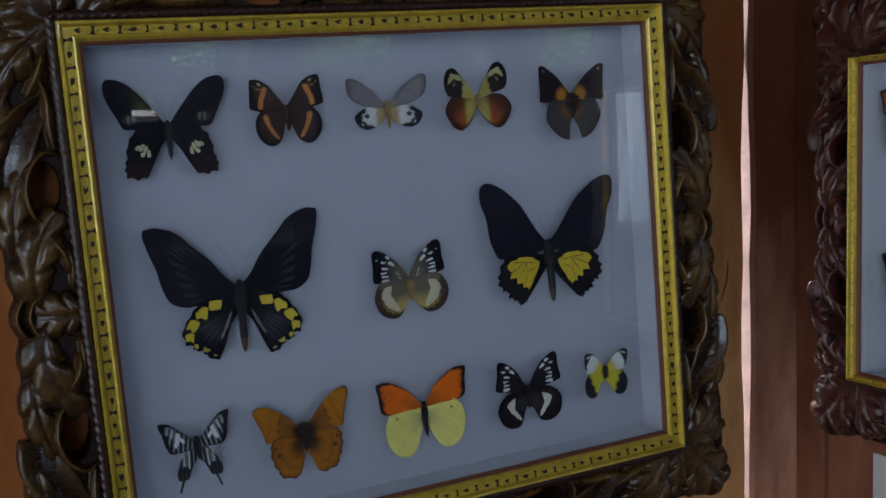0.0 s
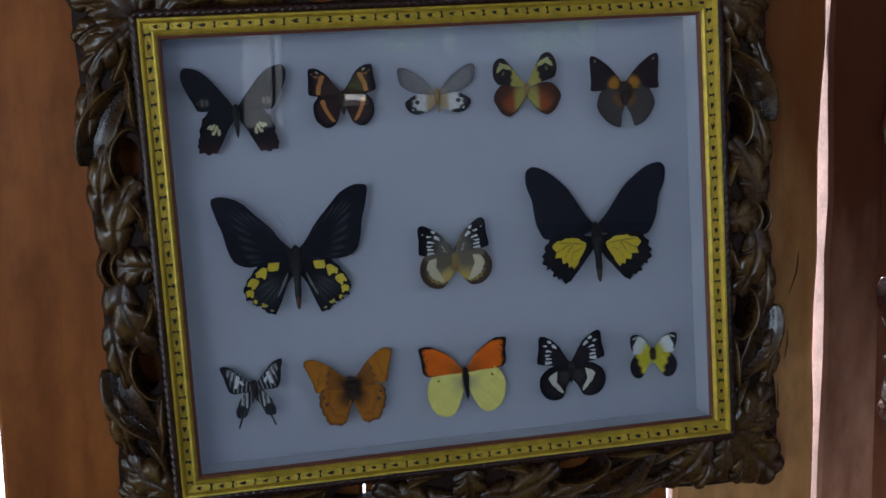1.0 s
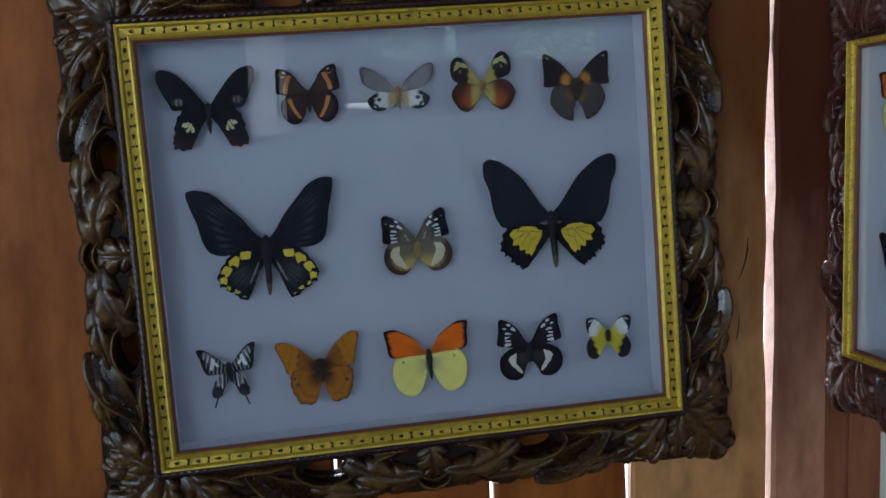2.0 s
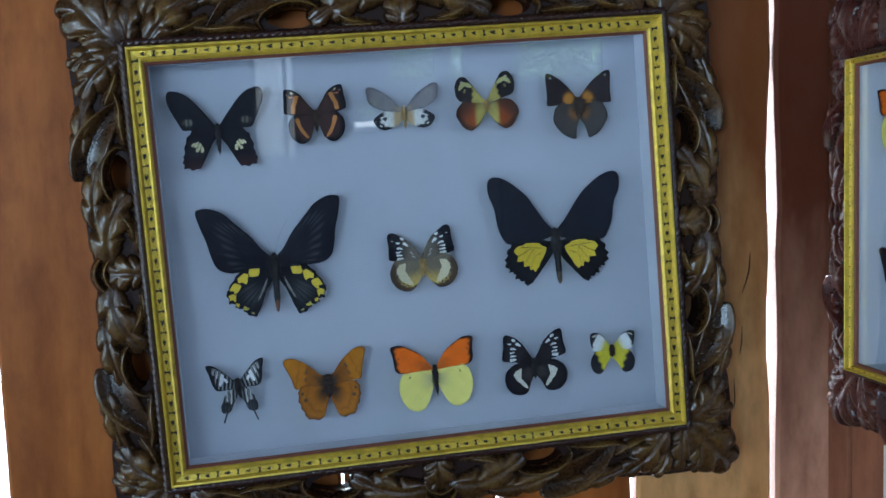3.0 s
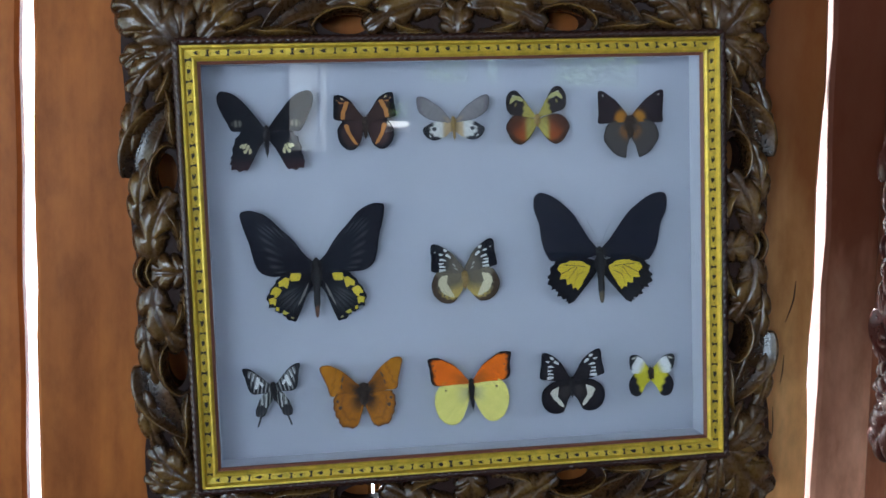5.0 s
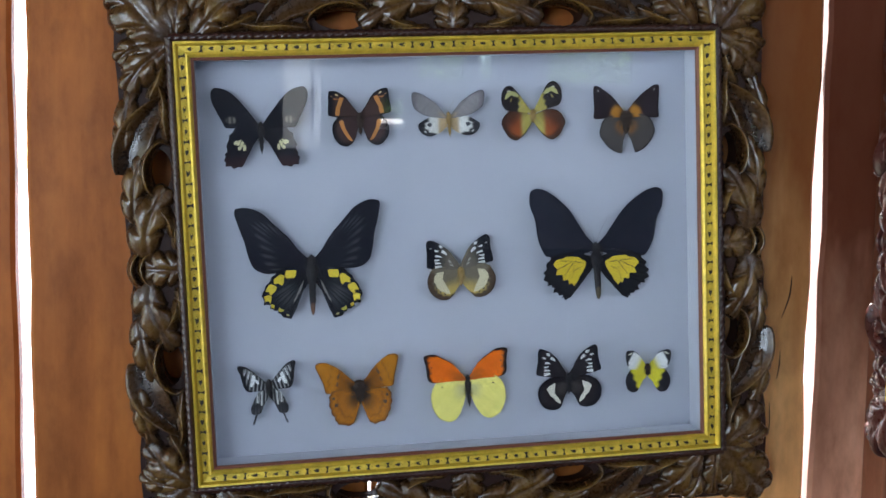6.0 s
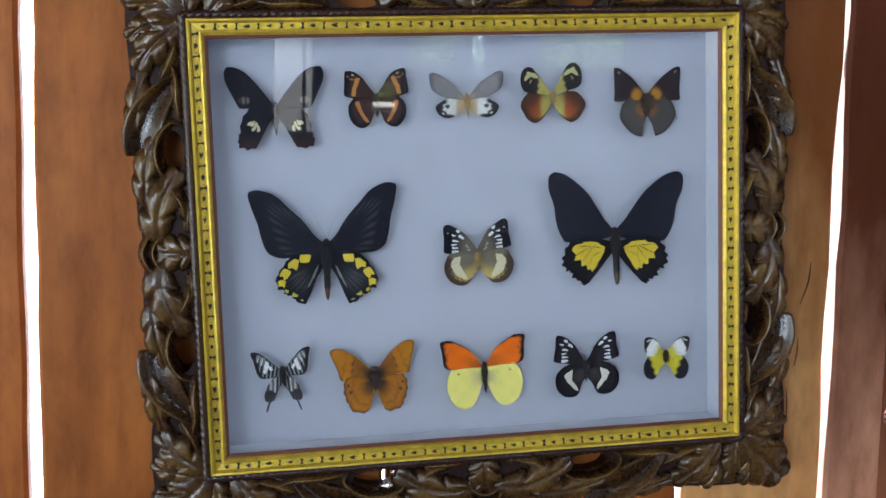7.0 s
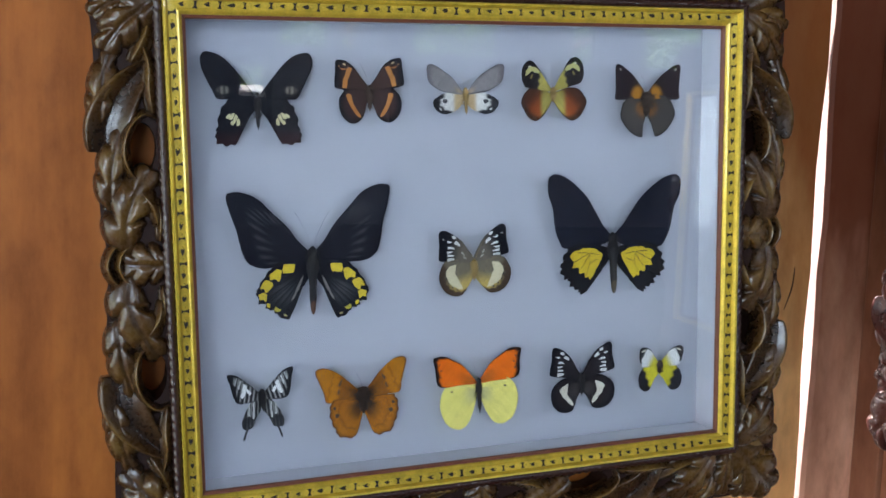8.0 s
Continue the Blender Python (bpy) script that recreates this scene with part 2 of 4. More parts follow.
def board(name, x0, x1, y0, y1, z0, z1, mat, wobble=0.0012, seed=1, round_edge=0.004):
    """An upright sawn board along z with uneven edges."""
    rnd = random.Random(seed)
    bm, rings, n = bmesh.new(), [], 46
    ph = [rnd.uniform(0, 6.28) for _ in range(6)]
    for i in range(n + 1):
        z = z0 + (z1 - z0) * i / n
        e = [wobble * (math.sin(z * 9 + ph[k]) + 0.7 * math.sin(z * 31 + ph[k + 2]) + rnd.uniform(-0.5, 0.5)) for k in range(2)]
        a, b, r = x0 + e[0], x1 + e[1], round_edge
        rings.append([bm.verts.new(q) for q in ((a, y1, z), (a, y0 + r, z), (a + r, y0, z), (b - r, y0, z), (b, y0 + r, z), (b, y1, z))])
    for p, q in zip(rings, rings[1:]):
        for k in range(6):
            bm.faces.new((p[k], p[(k + 1) % 6], q[(k + 1) % 6], q[k]))
    bm.faces.new(rings[0]), bm.faces.new(rings[-1])
    return part(name, bm, mat)


wall_front = tagged(new("wall_front"), "upright varnished brown boards with daylight slits between them", "wall", kind="structure")
EDGES = [-2.4, -2.1, -1.82, -1.5, -1.2, -0.98, -0.70, -0.426, -0.084, 0.081, 0.236, 0.3995, SIDE + 0.03]
SLIT = {7: 0.0125, 8: 0.0036, 9: 0.0048, 10: 0.0084, 11: 0.0080}
for i, (a, b) in enumerate(zip(EDGES, EDGES[1:])):
    g0, g1 = SLIT.get(i, 0.0008) / 2, SLIT.get(i + 1, 0.0008) / 2
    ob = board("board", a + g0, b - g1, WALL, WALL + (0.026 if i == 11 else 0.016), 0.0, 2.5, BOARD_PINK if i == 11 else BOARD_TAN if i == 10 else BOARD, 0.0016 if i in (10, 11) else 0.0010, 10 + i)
    ob.parent = wall_front
    ob.data.materials.append(SAWN)
    for f in ob.data.polygons:
        if abs(f.normal.x) > 0.9:
            f.material_index = 1


def crack(points, width, parent):
    line = [Vector((x, WALL - 0.0002, z)) for x, z in points]
    line = spline(line, 6)
    part("crack", tube_bm(line, lambda t: width * (0.25 + math.sin(math.pi * t) * 0.75), 5), CRACK, parent)


crack([(0.372, 1.474), (0.370, 1.452), (0.362, 1.428)], 0.0009, wall_front)
crack([(0.362, 1.392), (0.3615, 1.375), (0.359, 1.36)], 0.0007, wall_front)
crack([(0.352, 1.335), (0.353, 1.315), (0.3525, 1.30)], 0.0006, wall_front)

wall_side = tagged(new("wall_side"), "side wall of dark brown boards meeting the board wall in a corner", "wall", kind="structure")
y = WALL
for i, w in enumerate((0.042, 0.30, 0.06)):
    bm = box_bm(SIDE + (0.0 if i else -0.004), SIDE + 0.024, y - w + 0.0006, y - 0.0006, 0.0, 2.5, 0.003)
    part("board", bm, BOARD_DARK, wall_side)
    y -= w

tagged(part("floor", box_bm(-2.6, 2.7, -3.2, 0.074, -0.05, 0.0), FLOOR), "dark brown wooden floor boards", "floor", kind="structure")
tagged(part("ceiling", box_bm(-2.9, 2.9, -3.5, 0.5, 2.5, 2.55), CEIL), "brown wooden ceiling under the roof", "ceiling", kind="structure")
tagged(part("wall_right", box_bm(2.6, 2.65, -3.13, 0.074, 0.0, 2.5), DUSKY), "plain dark board wall closing the room", "wall", kind="structure")
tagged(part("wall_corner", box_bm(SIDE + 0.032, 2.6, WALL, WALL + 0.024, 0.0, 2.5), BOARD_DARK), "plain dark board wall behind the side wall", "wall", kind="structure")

# open side of the veranda, unseen: parapet and a lintel added to limit its daylight
tagged(part("parapet", box_bm(-2.55, -2.48, -3.1, WALL + 0.02, 0.0, 0.40, 0.004), BOARD), "low brown board parapet added on the unseen open side", "parapet", kind="structure")
tagged(part("lintel", box_bm(-2.56, -2.47, -3.1, WALL + 0.02, 2.05, 2.5, 0.006), BOARD_DARK), "dark timber lintel added over the unseen open side", "lintel", kind="structure")
# back wall with a strip of openings under the eaves and one small window
wall_back = tagged(new("wall_back"), "blue-grey painted board wall with openings under the eaves", "wall", kind="structure")
YB = -3.1


def back(x0, x1, z0, z1, mat=PAINTED, y0=YB - 0.03, y1=YB):
    n = max(1, round((x1 - x0) / 0.15))
    for i in range(n):
        part("board", box_bm(x0 + (x1 - x0) * i / n, x0 + (x1 - x0) * (i + 1) / n, y0, y1 - 0.0015 * (i % 2), z0, z1, 0.003), mat, wall_back)


back(-2.5, -2.01, 0, 2.5), back(-0.89, -0.25, 0, 2.5), back(-2.009, -0.891, 2.05, 2.5)
# tall narrow opening with a mullion
back(-0.249, -0.101, 0, 1.66), back(-0.249, -0.101, 2.26, 2.5), back(-0.140, -0.126, 1.661, 2.259)
# small window
back(-0.10, 0.145, 0, 2.5), back(0.1451, 0.2349, 0, 1.744), back(0.1451, 0.2349, 1.868, 2.5), back(0.235, 0.2699, 0, 2.5)
# openings under the eaves, and one small hole added for a reflected bright dot
back(0.27, 0.745, 0, 1.25), back(0.27, 0.745, 1.2501, 1.955, PAINTED_PALE)
back(0.7451, 0.7559, 0, 1.534), back(0.7451, 0.7559, 1.548, 1.955)
back(0.756, 2.6, 0, 1.25), back(0.756, 2.6, 1.2501, 1.955, PAINTED_PALE)
OPEN = [(0.30, 0.48), (0.55, 0.60), (0.84, 1.20), (1.55, 1.65), (1.90, 2.18)]
for (a, b), (c, d) in zip([(0, 0.27), *OPEN], [*OPEN, (2.6, 0)]):
    back(b, c, 1.9551, 2.26)
back(0.27, 2.6, 2.2601, 2.5)
tagged(part("window_sill", box_bm(0.140, 0.240, YB - 0.04, YB + 0.03, 1.745, 1.764, 0.003), PALE), "pale painted sill of the small window", "window sill", kind="structure")
# unseen white sheet added outside so that the slits between boards read white
tagged(part("pavement", box_bm(-380, 380, 0.35, 390, -0.32, -0.27), CARD), "white ground sheet added behind the board wall to brighten its slits", "pavement", kind="structure")


# low partition, added to screen the doorway's lower half and shade the lower case
shade_partition = tagged(new("shade_partition"), "low dark painted board partition added to shade the lower case", "wall", kind="structure")
for i in range(17):
    part("board", box_bm(-1.4 + i * 0.2, -1.201 + i * 0.2, -1.825, -1.80 - 0.0015 * (i % 2), 0.0, 1.36, 0.003), PAINTED, shade_partition)


# ---- carved display cases ----
def moulding_bm(profile, a, b, side):
    """One mitred length of moulding round an opening of half sizes a, b. profile: closed (offset outwards, depth)."""
    bm, ends = bmesh.new(), ([], [])
    for w, y in profile:
        for k, s in ((0, -1), (1, 1)):
            x, z = {"left": (-(a + w), s * (b + w)), "right": (a + w, s * (b + w)), "top": (s * (a + w), b + w), "bottom": (s * (a + w), -(b + w))}[side]
            ends[k].append(bm.verts.new((x, y, z)))
    n = len(profile)
    for i in range(n):
        bm.faces.new((ends[0][i], ends[0][(i + 1) % n], ends[1][(i + 1) % n], ends[1][i]))
    bm.faces.new(ends[0]), bm.faces.new(ends[1])
    return bm


def place_on(side, a, b):
    """Maps (s along, w outwards, depth) of a side to the case's own axes."""
    return {"left": lambda s, w, y: Vector((-(a + w), y, s)), "right": lambda s, w, y: Vector((a + w, y, s)),
            "top": lambda s, w, y: Vector((s, y, b + w)), "bottom": lambda s, w, y: Vector((s, y, -(b + w)))}[side]


def across(kind, v):
    """Height across a carved blade, v from -1 to 1: creased like a blade, scooped out, with one sharp crest, or rounded."""
    edge = max(0.0, 1 - abs(v) ** 6) ** 0.5
    if kind == "blade":
        t = (v + 1) / 2
        slope = 0.30 + 0.70 * (t / 0.60) ** 1.5 if t < 0.60 else 1.0 - 0.50 * ((t - 0.60) / 0.40) ** 0.7
        return (1 - abs(v) ** 14) * (slope - 0.10 * math.exp(-((t - 0.28) / 0.035) ** 2) - 0.08 * math.exp(-((t - 0.82) / 0.035) ** 2))
    if kind == "scoop":
        rim = 1.0 if v > 0 else 0.74
        return (1 - abs(v) ** 14) * (0.40 + (rim - 0.40) * min(1.0, abs(v) / 0.86) ** 1.9 - 0.07 * math.exp(-((v - 0.12) / 0.06) ** 2))
    if kind == "ridge":
        t = (v + 0.25) / 1.25 if v > -0.25 else (-0.25 - v) / 0.75
        return edge * (1.0 - 0.78 * t ** 0.8)
    return max(0.0, 1 - abs(v) ** 2.6) ** 0.75


def leaf_bm(path, width, height, at, y0, lobes=0, kind="dome", blunt=0.16):
    """A carved blade along a curved path, sunk 6 mm into its ground. A fan has lobes that overlap like shingles from its midrib outwards."""
    fan = kind == "fan"
    pointed = kind in ("blade", "scoop")
    line = spline([Vector((p[0], p[1], 0)) for p in path], 16 if fan else 9)
    n, m = len(line), 20 if fan or pointed else 14
    bm, rows = bmesh.new(), []
    layer = bm.verts.layers.float.new("rub")
    for i, p in enumerate(line):
        u = i / (n - 1)
        d = (line[min(i + 1, n - 1)] - line[max(i - 1, 0)]).normalized()
        side = Vector((-d.y, d.x, 0)) * (1 if line[-1].x > line[0].x else -1)
        half = width * 0.5 * (blunt + (1 - blunt) * math.sin(math.pi * (0.08 + 0.87 * u)) ** 0.7)
        if pointed:
            half = width * 0.5 * (blunt * (1 - u) ** 0.5 + (1 - blunt) * math.sin(math.pi * (0.20 + 0.785 * u)) ** 0.75)
        lift = height * (0.40 + 0.60 * math.sin(math.pi * (0.10 + 0.80 * u)))
        row = []
        for k in range(m + 1):
            v = 2 * k / m - 1
            if fan:
                t = abs(v)
                ph = abs(math.sin(math.pi * (lobes * u * 0.92 - 0.30 * max(0.0, t) + 0.06)))
                lobe = ph ** 0.34
                out = step(t, 0.0, 0.75)
                h = max(0.0, 1 - abs(v) ** 3.2) ** 0.62 * (0.80 + 0.20 * t) - 0.62 * out * (1 - lobe) - 0.08 * out * ph ** 6
                h -= 0.13 * math.exp(-(((v + 0.18 - 0.25 * u) / 0.10) ** 2)) * math.sin(math.pi * u)
                q = p + side * half * v * (1 - 0.26 * out * (1 - lobe)) + d * half * 0.22 * out
            else:
                h, q = across(kind, v), p + side * half * v
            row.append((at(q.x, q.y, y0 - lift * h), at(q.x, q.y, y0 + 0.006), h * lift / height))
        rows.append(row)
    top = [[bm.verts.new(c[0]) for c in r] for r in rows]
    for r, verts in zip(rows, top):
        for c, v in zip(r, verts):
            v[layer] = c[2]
    low = [[bm.verts.new(r[0][1]), bm.verts.new(r[-1][1])] for r in rows]
    for i in range(n - 1):
        for k in range(m):
            bm.faces.new((top[i][k], top[i][k + 1], top[i + 1][k + 1], top[i + 1][k]))
        bm.faces.new((top[i][0], top[i + 1][0], low[i + 1][0], low[i][0]))
        bm.faces.new((top[i][m], low[i][1], low[i + 1][1], top[i + 1][m]))
        bm.faces.new((low[i][0], low[i + 1][0], low[i + 1][1], low[i][1]))
    for i in (0, n - 1):
        bm.faces.new([*top[i], low[i][1], low[i][0]])
    return bm


def ground_bm(length, inner, outer, holes, at, y0, y1, seed):
    """The pierced ground board of one side: scalloped outer edge, oval openings right through."""
    rnd = random.Random(seed)
    bm = bmesh.new()
    n = int(length / 0.006)
    loop = [(-length + inner, inner)]
    loop += [(-length - outer + 2 * (length + outer) * i / n, outer - 0.003 + 0.0045 * abs(math.sin(i * 0.36)) + rnd.uniform(-0.0006, 0.0006)) for i in range(1, n)]
    loop += [(length - inner, inner)]
    loops = [[(s, w) for s, w in loop]]
    for s, w, rs, rw in holes:
        loops.append([(s + rs * math.cos(2 * math.pi * k / 28), w + rw * math.sin(2 * math.pi * k / 28) * (1 + 0.12 * math.cos(2 * math.pi * k / 28))) for k in range(28)])
    edges = []
    for lp in loops:
        vs = [bm.verts.new((s, w, 0)) for s, w in lp]
        edges += [bm.edges.new((vs[i], vs[(i + 1) % len(vs)])) for i in range(len(vs))]
    bmesh.ops.triangle_fill(bm, use_beauty=True, use_dissolve=False, edges=edges)
    low = bmesh.ops.extrude_face_region(bm, geom=bm.faces[:])
    moved = {g for g in low["geom"] if isinstance(g, bmesh.types.BMVert)}
    for v in bm.verts:
        s, w = v.co.x, v.co.y
        v.co = at(s, w, y1 if v in moved else y0)
    return bm


def rope_bm(length, at, w, y0, r=0.0040, pitch=0.0075):
    """A twisted rope bead."""
    bm, rings, n, k = bmesh.new(), [], int(2 * length / 0.0014), 12
    for i in range(n + 1):
        s = -length + 2 * length * i / n
        ring = []
        for j in range(k):
            a = 2 * math.pi * j / k
            rr = r * (1 + 0.20 * math.sin(3 * a + 2 * math.pi * s / pitch))
            ring.append(bm.verts.new(at(s, w + rr * math.cos(a), y0 - rr * math.sin(a))))
        rings.append(ring)
    for p, q in zip(rings, rings[1:]):
        for j in range(k):
            bm.faces.new((p[j], p[(j + 1) % k], q[(j + 1) % k], q[j]))
    bm.faces.new(rings[0]), bm.faces.new(rings[-1])
    return bm


def punch_meshes():
    """The two stamped marks of the gilt band, raised and coloured for the shade in their hollows: a bow tie across it
    and a drop.
    """
    out = []
    for pts in ([(-0.0022, -0.0016), (-0.0008, -0.0005), (0.0008, -0.0005), (0.0022, -0.0014), (0.0022, 0.0014), (0.0006, 0.0006), (-0.0008, 0.0006), (-0.0022, 0.0012)],
                [(-0.0004, -0.0026), (0.0011, -0.0006), (0.0012, 0.0010), (0.0, 0.0019), (-0.0012, 0.0010), (-0.0010, -0.0006)]):
        bm = bmesh.new()
        f = bm.faces.new([bm.verts.new((x, 0, z)) for x, z in pts])
        ex = bmesh.ops.extrude_face_region(bm, geom=[f])
        for v in ex["geom"]:
            if isinstance(v, bmesh.types.BMVert):
                v.co.y -= 0.0006
        me = mesh_of(bm, "punch_mark", False)
        me.materials.append(PUNCH)
        out.append(me)
    return out


def pellet_mesh():
    """A small raised bead added to the gilt band for the glints beside its marks."""
    bm = bmesh.new()
    bmesh.ops.create_icosphere(bm, subdivisions=2, radius=1.0, matrix=Matrix.Diagonal((0.0009, 0.0008, 0.0015, 1)))
    me = mesh_of(bm, "pellet")
    me.materials.append(GOLD)
    return me


PUNCHES = punch_meshes()
PELLET = pellet_mesh()
GILT = [(0, 0.009), (0, 0.0048), (0.0008, 0.0034), (0.0026, 0.0022), (0.0042, 0.0026), (0.0048, 0.0032), (0.0106, 0.0023), (0.0112, 0.0006),
        (0.0124, -0.0018), (0.0142, -0.0022), (0.015, -0.0006), (0.015, 0.020), (0.004, 0.020), (0.004, 0.009)]
SLIP_PROFILE = [(-0.0028, 0.0088), (-0.0024, 0.0066), (-0.0006, 0.0056), (0.0, 0.0056), (0.0, 0.0095), (-0.0028, 0.0095)]
RAIL = 0.053                     # breadth of the carving beyond the gilt moulding


def half_motif(k, end):
    """The carving of half a side, from its middle outwards: path, breadth, height, lobes, profile."""
    m = [
        ([(8, 34), (30, 37), (54, 28), (76, 14)], 37, 15, 3, "fan"),
        ([(30, 9), (46, 12), (62, 24)], 15, 13, 0, "blade"),
        ([(18, 8), (34, 7), (52, 9)], 13, 10, 0, "blade"),
        ([(44, 47), (64, 46), (86, 42), (108, 35)], 26, 13, 3, "fan"),
        ([(67, 22), (74, 31), (92, 35), (110, 30), (121, 18), (117, 7)], 11, 16, 0, "ridge"),
        ([(90, 47), (114, 44), (138, 32), (162, 10)], 37, 15, 0, "scoop"),
        ([(112, 51), (138, 49), (172, 40)], 24, 13, 3, "fan"),
        ([(120, 9), (140, 11), (160, 11), (180, 17)], 16, 12, 0, "blade"),
        ([(214, 3), (202, 18), (188, 32), (170, 45)], 38, 16, 3, "fan"),
        ([(160, 24), (178, 14), (200, 8)], 17, 11, 0, "blade"),
        ([(212, 26), (206, 40), (196, 52)], 26, 14, 2, "fan"),
    ]
    if end > 230:
        m += [([(228, 10), (238, 22), (240, 40), (232, 52)], 28, 14, 3, "fan"), ([(224, 8), (240, 9), (256, 16)], 14, 10, 0, "blade")]
    return [([(q * k, w) for q, w in p], a, h, lo, r) for p, a, h, lo, r in m]


def display_case(m, a, b, wood, ground, label, breadth_of=1.0, sink=0.0, band=1.0):
    """A shallow glazed case in a pierced carved frame. a, b: half sizes of the gilt moulding's outer edge; breadth_of, sink, band: how narrow and how set back the carving is, and how narrow the gilt."""
    case = new("display_case")
    case.matrix_world = m
    tagged(case, label, "display case", "carved butterfly cases")
    ia, ib = a - 0.015 * band, b - 0.015 * band
    gilt_profile = [(w * band, y) for w, y in GILT]
    for side in ("left", "right", "top", "bottom"):
        upright = side in ("left", "right")
        length = b if upright else a
        flat = place_on(side, a, b)

        def at(q, w, y, flat=flat):
            return flat(q, w * breadth_of, min(y + sink, 0.046))
        k = length / 0.2135 if length < 0.2135 else 1.0 if upright else 1.16
        rail = part("carved_rail", ground_bm(length, 0.0055, RAIL, [(q * 0.093 * k, 0.0205, 0.021 * k, 0.0115) for q in (-1, 1)] + [(q * 0.150 * k, 0.024, 0.008, 0.005) for q in (-1, 1)], at, 0.0105, 0.046, 5), ground, case, "pierced wooden ground with oval openings")
        part("rope_bead", rope_bm(length + 0.004, at, 0.0038, 0.0045), ROPE, rail, "twisted rope bead", True)
        for sign in (-1, 1):
            for path, breadth, height, lobes, kind in half_motif(k, length * 1000):
                pts = [(sign * q / 1000, w / 1000) for q, w in path]
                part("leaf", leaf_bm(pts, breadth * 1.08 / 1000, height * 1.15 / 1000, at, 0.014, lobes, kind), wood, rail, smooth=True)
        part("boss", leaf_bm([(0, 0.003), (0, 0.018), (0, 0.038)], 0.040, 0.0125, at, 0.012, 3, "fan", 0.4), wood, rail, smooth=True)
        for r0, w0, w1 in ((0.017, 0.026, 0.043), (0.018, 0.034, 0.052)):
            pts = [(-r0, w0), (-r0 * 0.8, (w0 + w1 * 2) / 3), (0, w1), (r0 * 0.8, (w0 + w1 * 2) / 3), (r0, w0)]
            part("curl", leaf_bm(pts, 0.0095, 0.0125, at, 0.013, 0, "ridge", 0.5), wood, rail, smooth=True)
        gilt = part("gilt_moulding", moulding_bm(gilt_profile, ia, ib, side), GOLD, case, "narrow gilt moulding with punched marks")
        n = round((length - 0.012) / 0.010)
        for i in range(-n, n + 1):
            p = new("punch_mark", PUNCHES[i % 2])
            p.parent = gilt
            jit = 0.0006 * math.sin(i * 7.3 + length * 50)
            p.matrix_basis = Matrix.Translation(place_on(side, ia, ib)(i * 0.010 + jit, (0.0077 + jit * 0.4) * band, 0.0029)) @ pose(0, 0, 0, 0, (0 if upright else 90) + 9 * math.sin(i * 3.1), 0) @ Matrix.Diagonal((band, 1, band, 1)) @ Matrix.Diagonal((1.35 + 0.2 * math.sin(i * 5.7), 1, 1.35 + 0.25 * math.sin(i * 2.3), 1))
        for i in range(-n, n):
            p = new("pellet", PELLET)
            p.parent = gilt
            p.matrix_basis = Matrix.Translation(place_on(side, ia, ib)((i + 0.27 + 0.05 * math.sin(i * 4.1)) * 0.010, 0.0077 * band, 0.0027)) @ pose(0, 0, 0, 0, (0 if upright else 90) + 14 * math.sin(i * 2.7), 0)
        part("slip", moulding_bm(SLIP_PROFILE, ia, ib, side), SLIP, case, "thin red-brown slip")
        wall = {"left": (-ia - 0.006, -ia, -ib - 0.006, ib + 0.006), "right": (ia, ia + 0.006, -ib - 0.006, ib + 0.006), "top": (-ia, ia, ib, ib + 0.006), "bottom": (-ia, ia, -ib - 0.006, -ib)}[side]
        part("case_side", box_bm(wall[0], wall[1], 0.0202, 0.046, wall[2], wall[3]), LINING, case)
        part("case_rebate", moulding_bm([(0.0, 0.0096), (0.0, 0.0202), (0.0038 * band, 0.0202), (0.0038 * band, 0.0096)], ia, ib, side), LINING, case)
    # leaf clusters over the mitres
    for sx in (-1, 1):
        for sz in (-1, 1):
            def at(s, w, y, sx=sx, sz=sz):
                return Vector((sx * (a + s * breadth_of), min(y + sink, 0.046), sz * (b + w * breadth_of)))
            for p, breadth, height, lobes, kind in (([(0, 4), (-4, 24), (-8, 50)], 30, 14, 3, "fan"), ([(4, 0), (24, -4), (50, -8)], 30, 14, 3, "fan"), ([(0, 0), (16, 16), (34, 34), (50, 50)], 62, 18, 3, "fan"),
                                                    ([(6, 22), (14, 36), (16, 52)], 20, 15, 2, "fan"), ([(22, 6), (36, 14), (52, 16)], 20, 15, 2, "fan")):
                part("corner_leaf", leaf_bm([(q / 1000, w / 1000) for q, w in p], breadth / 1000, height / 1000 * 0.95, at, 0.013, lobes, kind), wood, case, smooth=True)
    part("backing_board", box_bm(-ia - 0.006, ia + 0.006, 0.046, 0.0495, -ib - 0.006, ib + 0.006), PAPER, case, "white paper backing")
    pane = part("glass", box_bm(-ia - 0.003, ia + 0.003, 0.0097, 0.0117, -ib - 0.003, ib + 0.003), GLASS, case, "clear reflecting glass")
    pane.visible_shadow = False
    return case


CASE = pose(0, 0, 1.499, 0, -3.0, 0)
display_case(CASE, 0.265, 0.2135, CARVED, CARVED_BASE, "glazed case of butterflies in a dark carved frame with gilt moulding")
CASE_2 = pose(0.414, -0.200, 1.517, 0, 0, -90)
display_case(CASE_2, 0.128, 0.1530, CARVED_RED, CARVED_RED, "smaller glazed butterfly case in a red-brown carved frame", 1.12, 0.012, 0.30)
tagged(part("card", box_bm(SIDE - 0.0025, SIDE - 0.0005, -0.16, -0.056, 1.10, 1.279, 0.0006), CARD), "blank white paper card pinned on the side wall", "card")


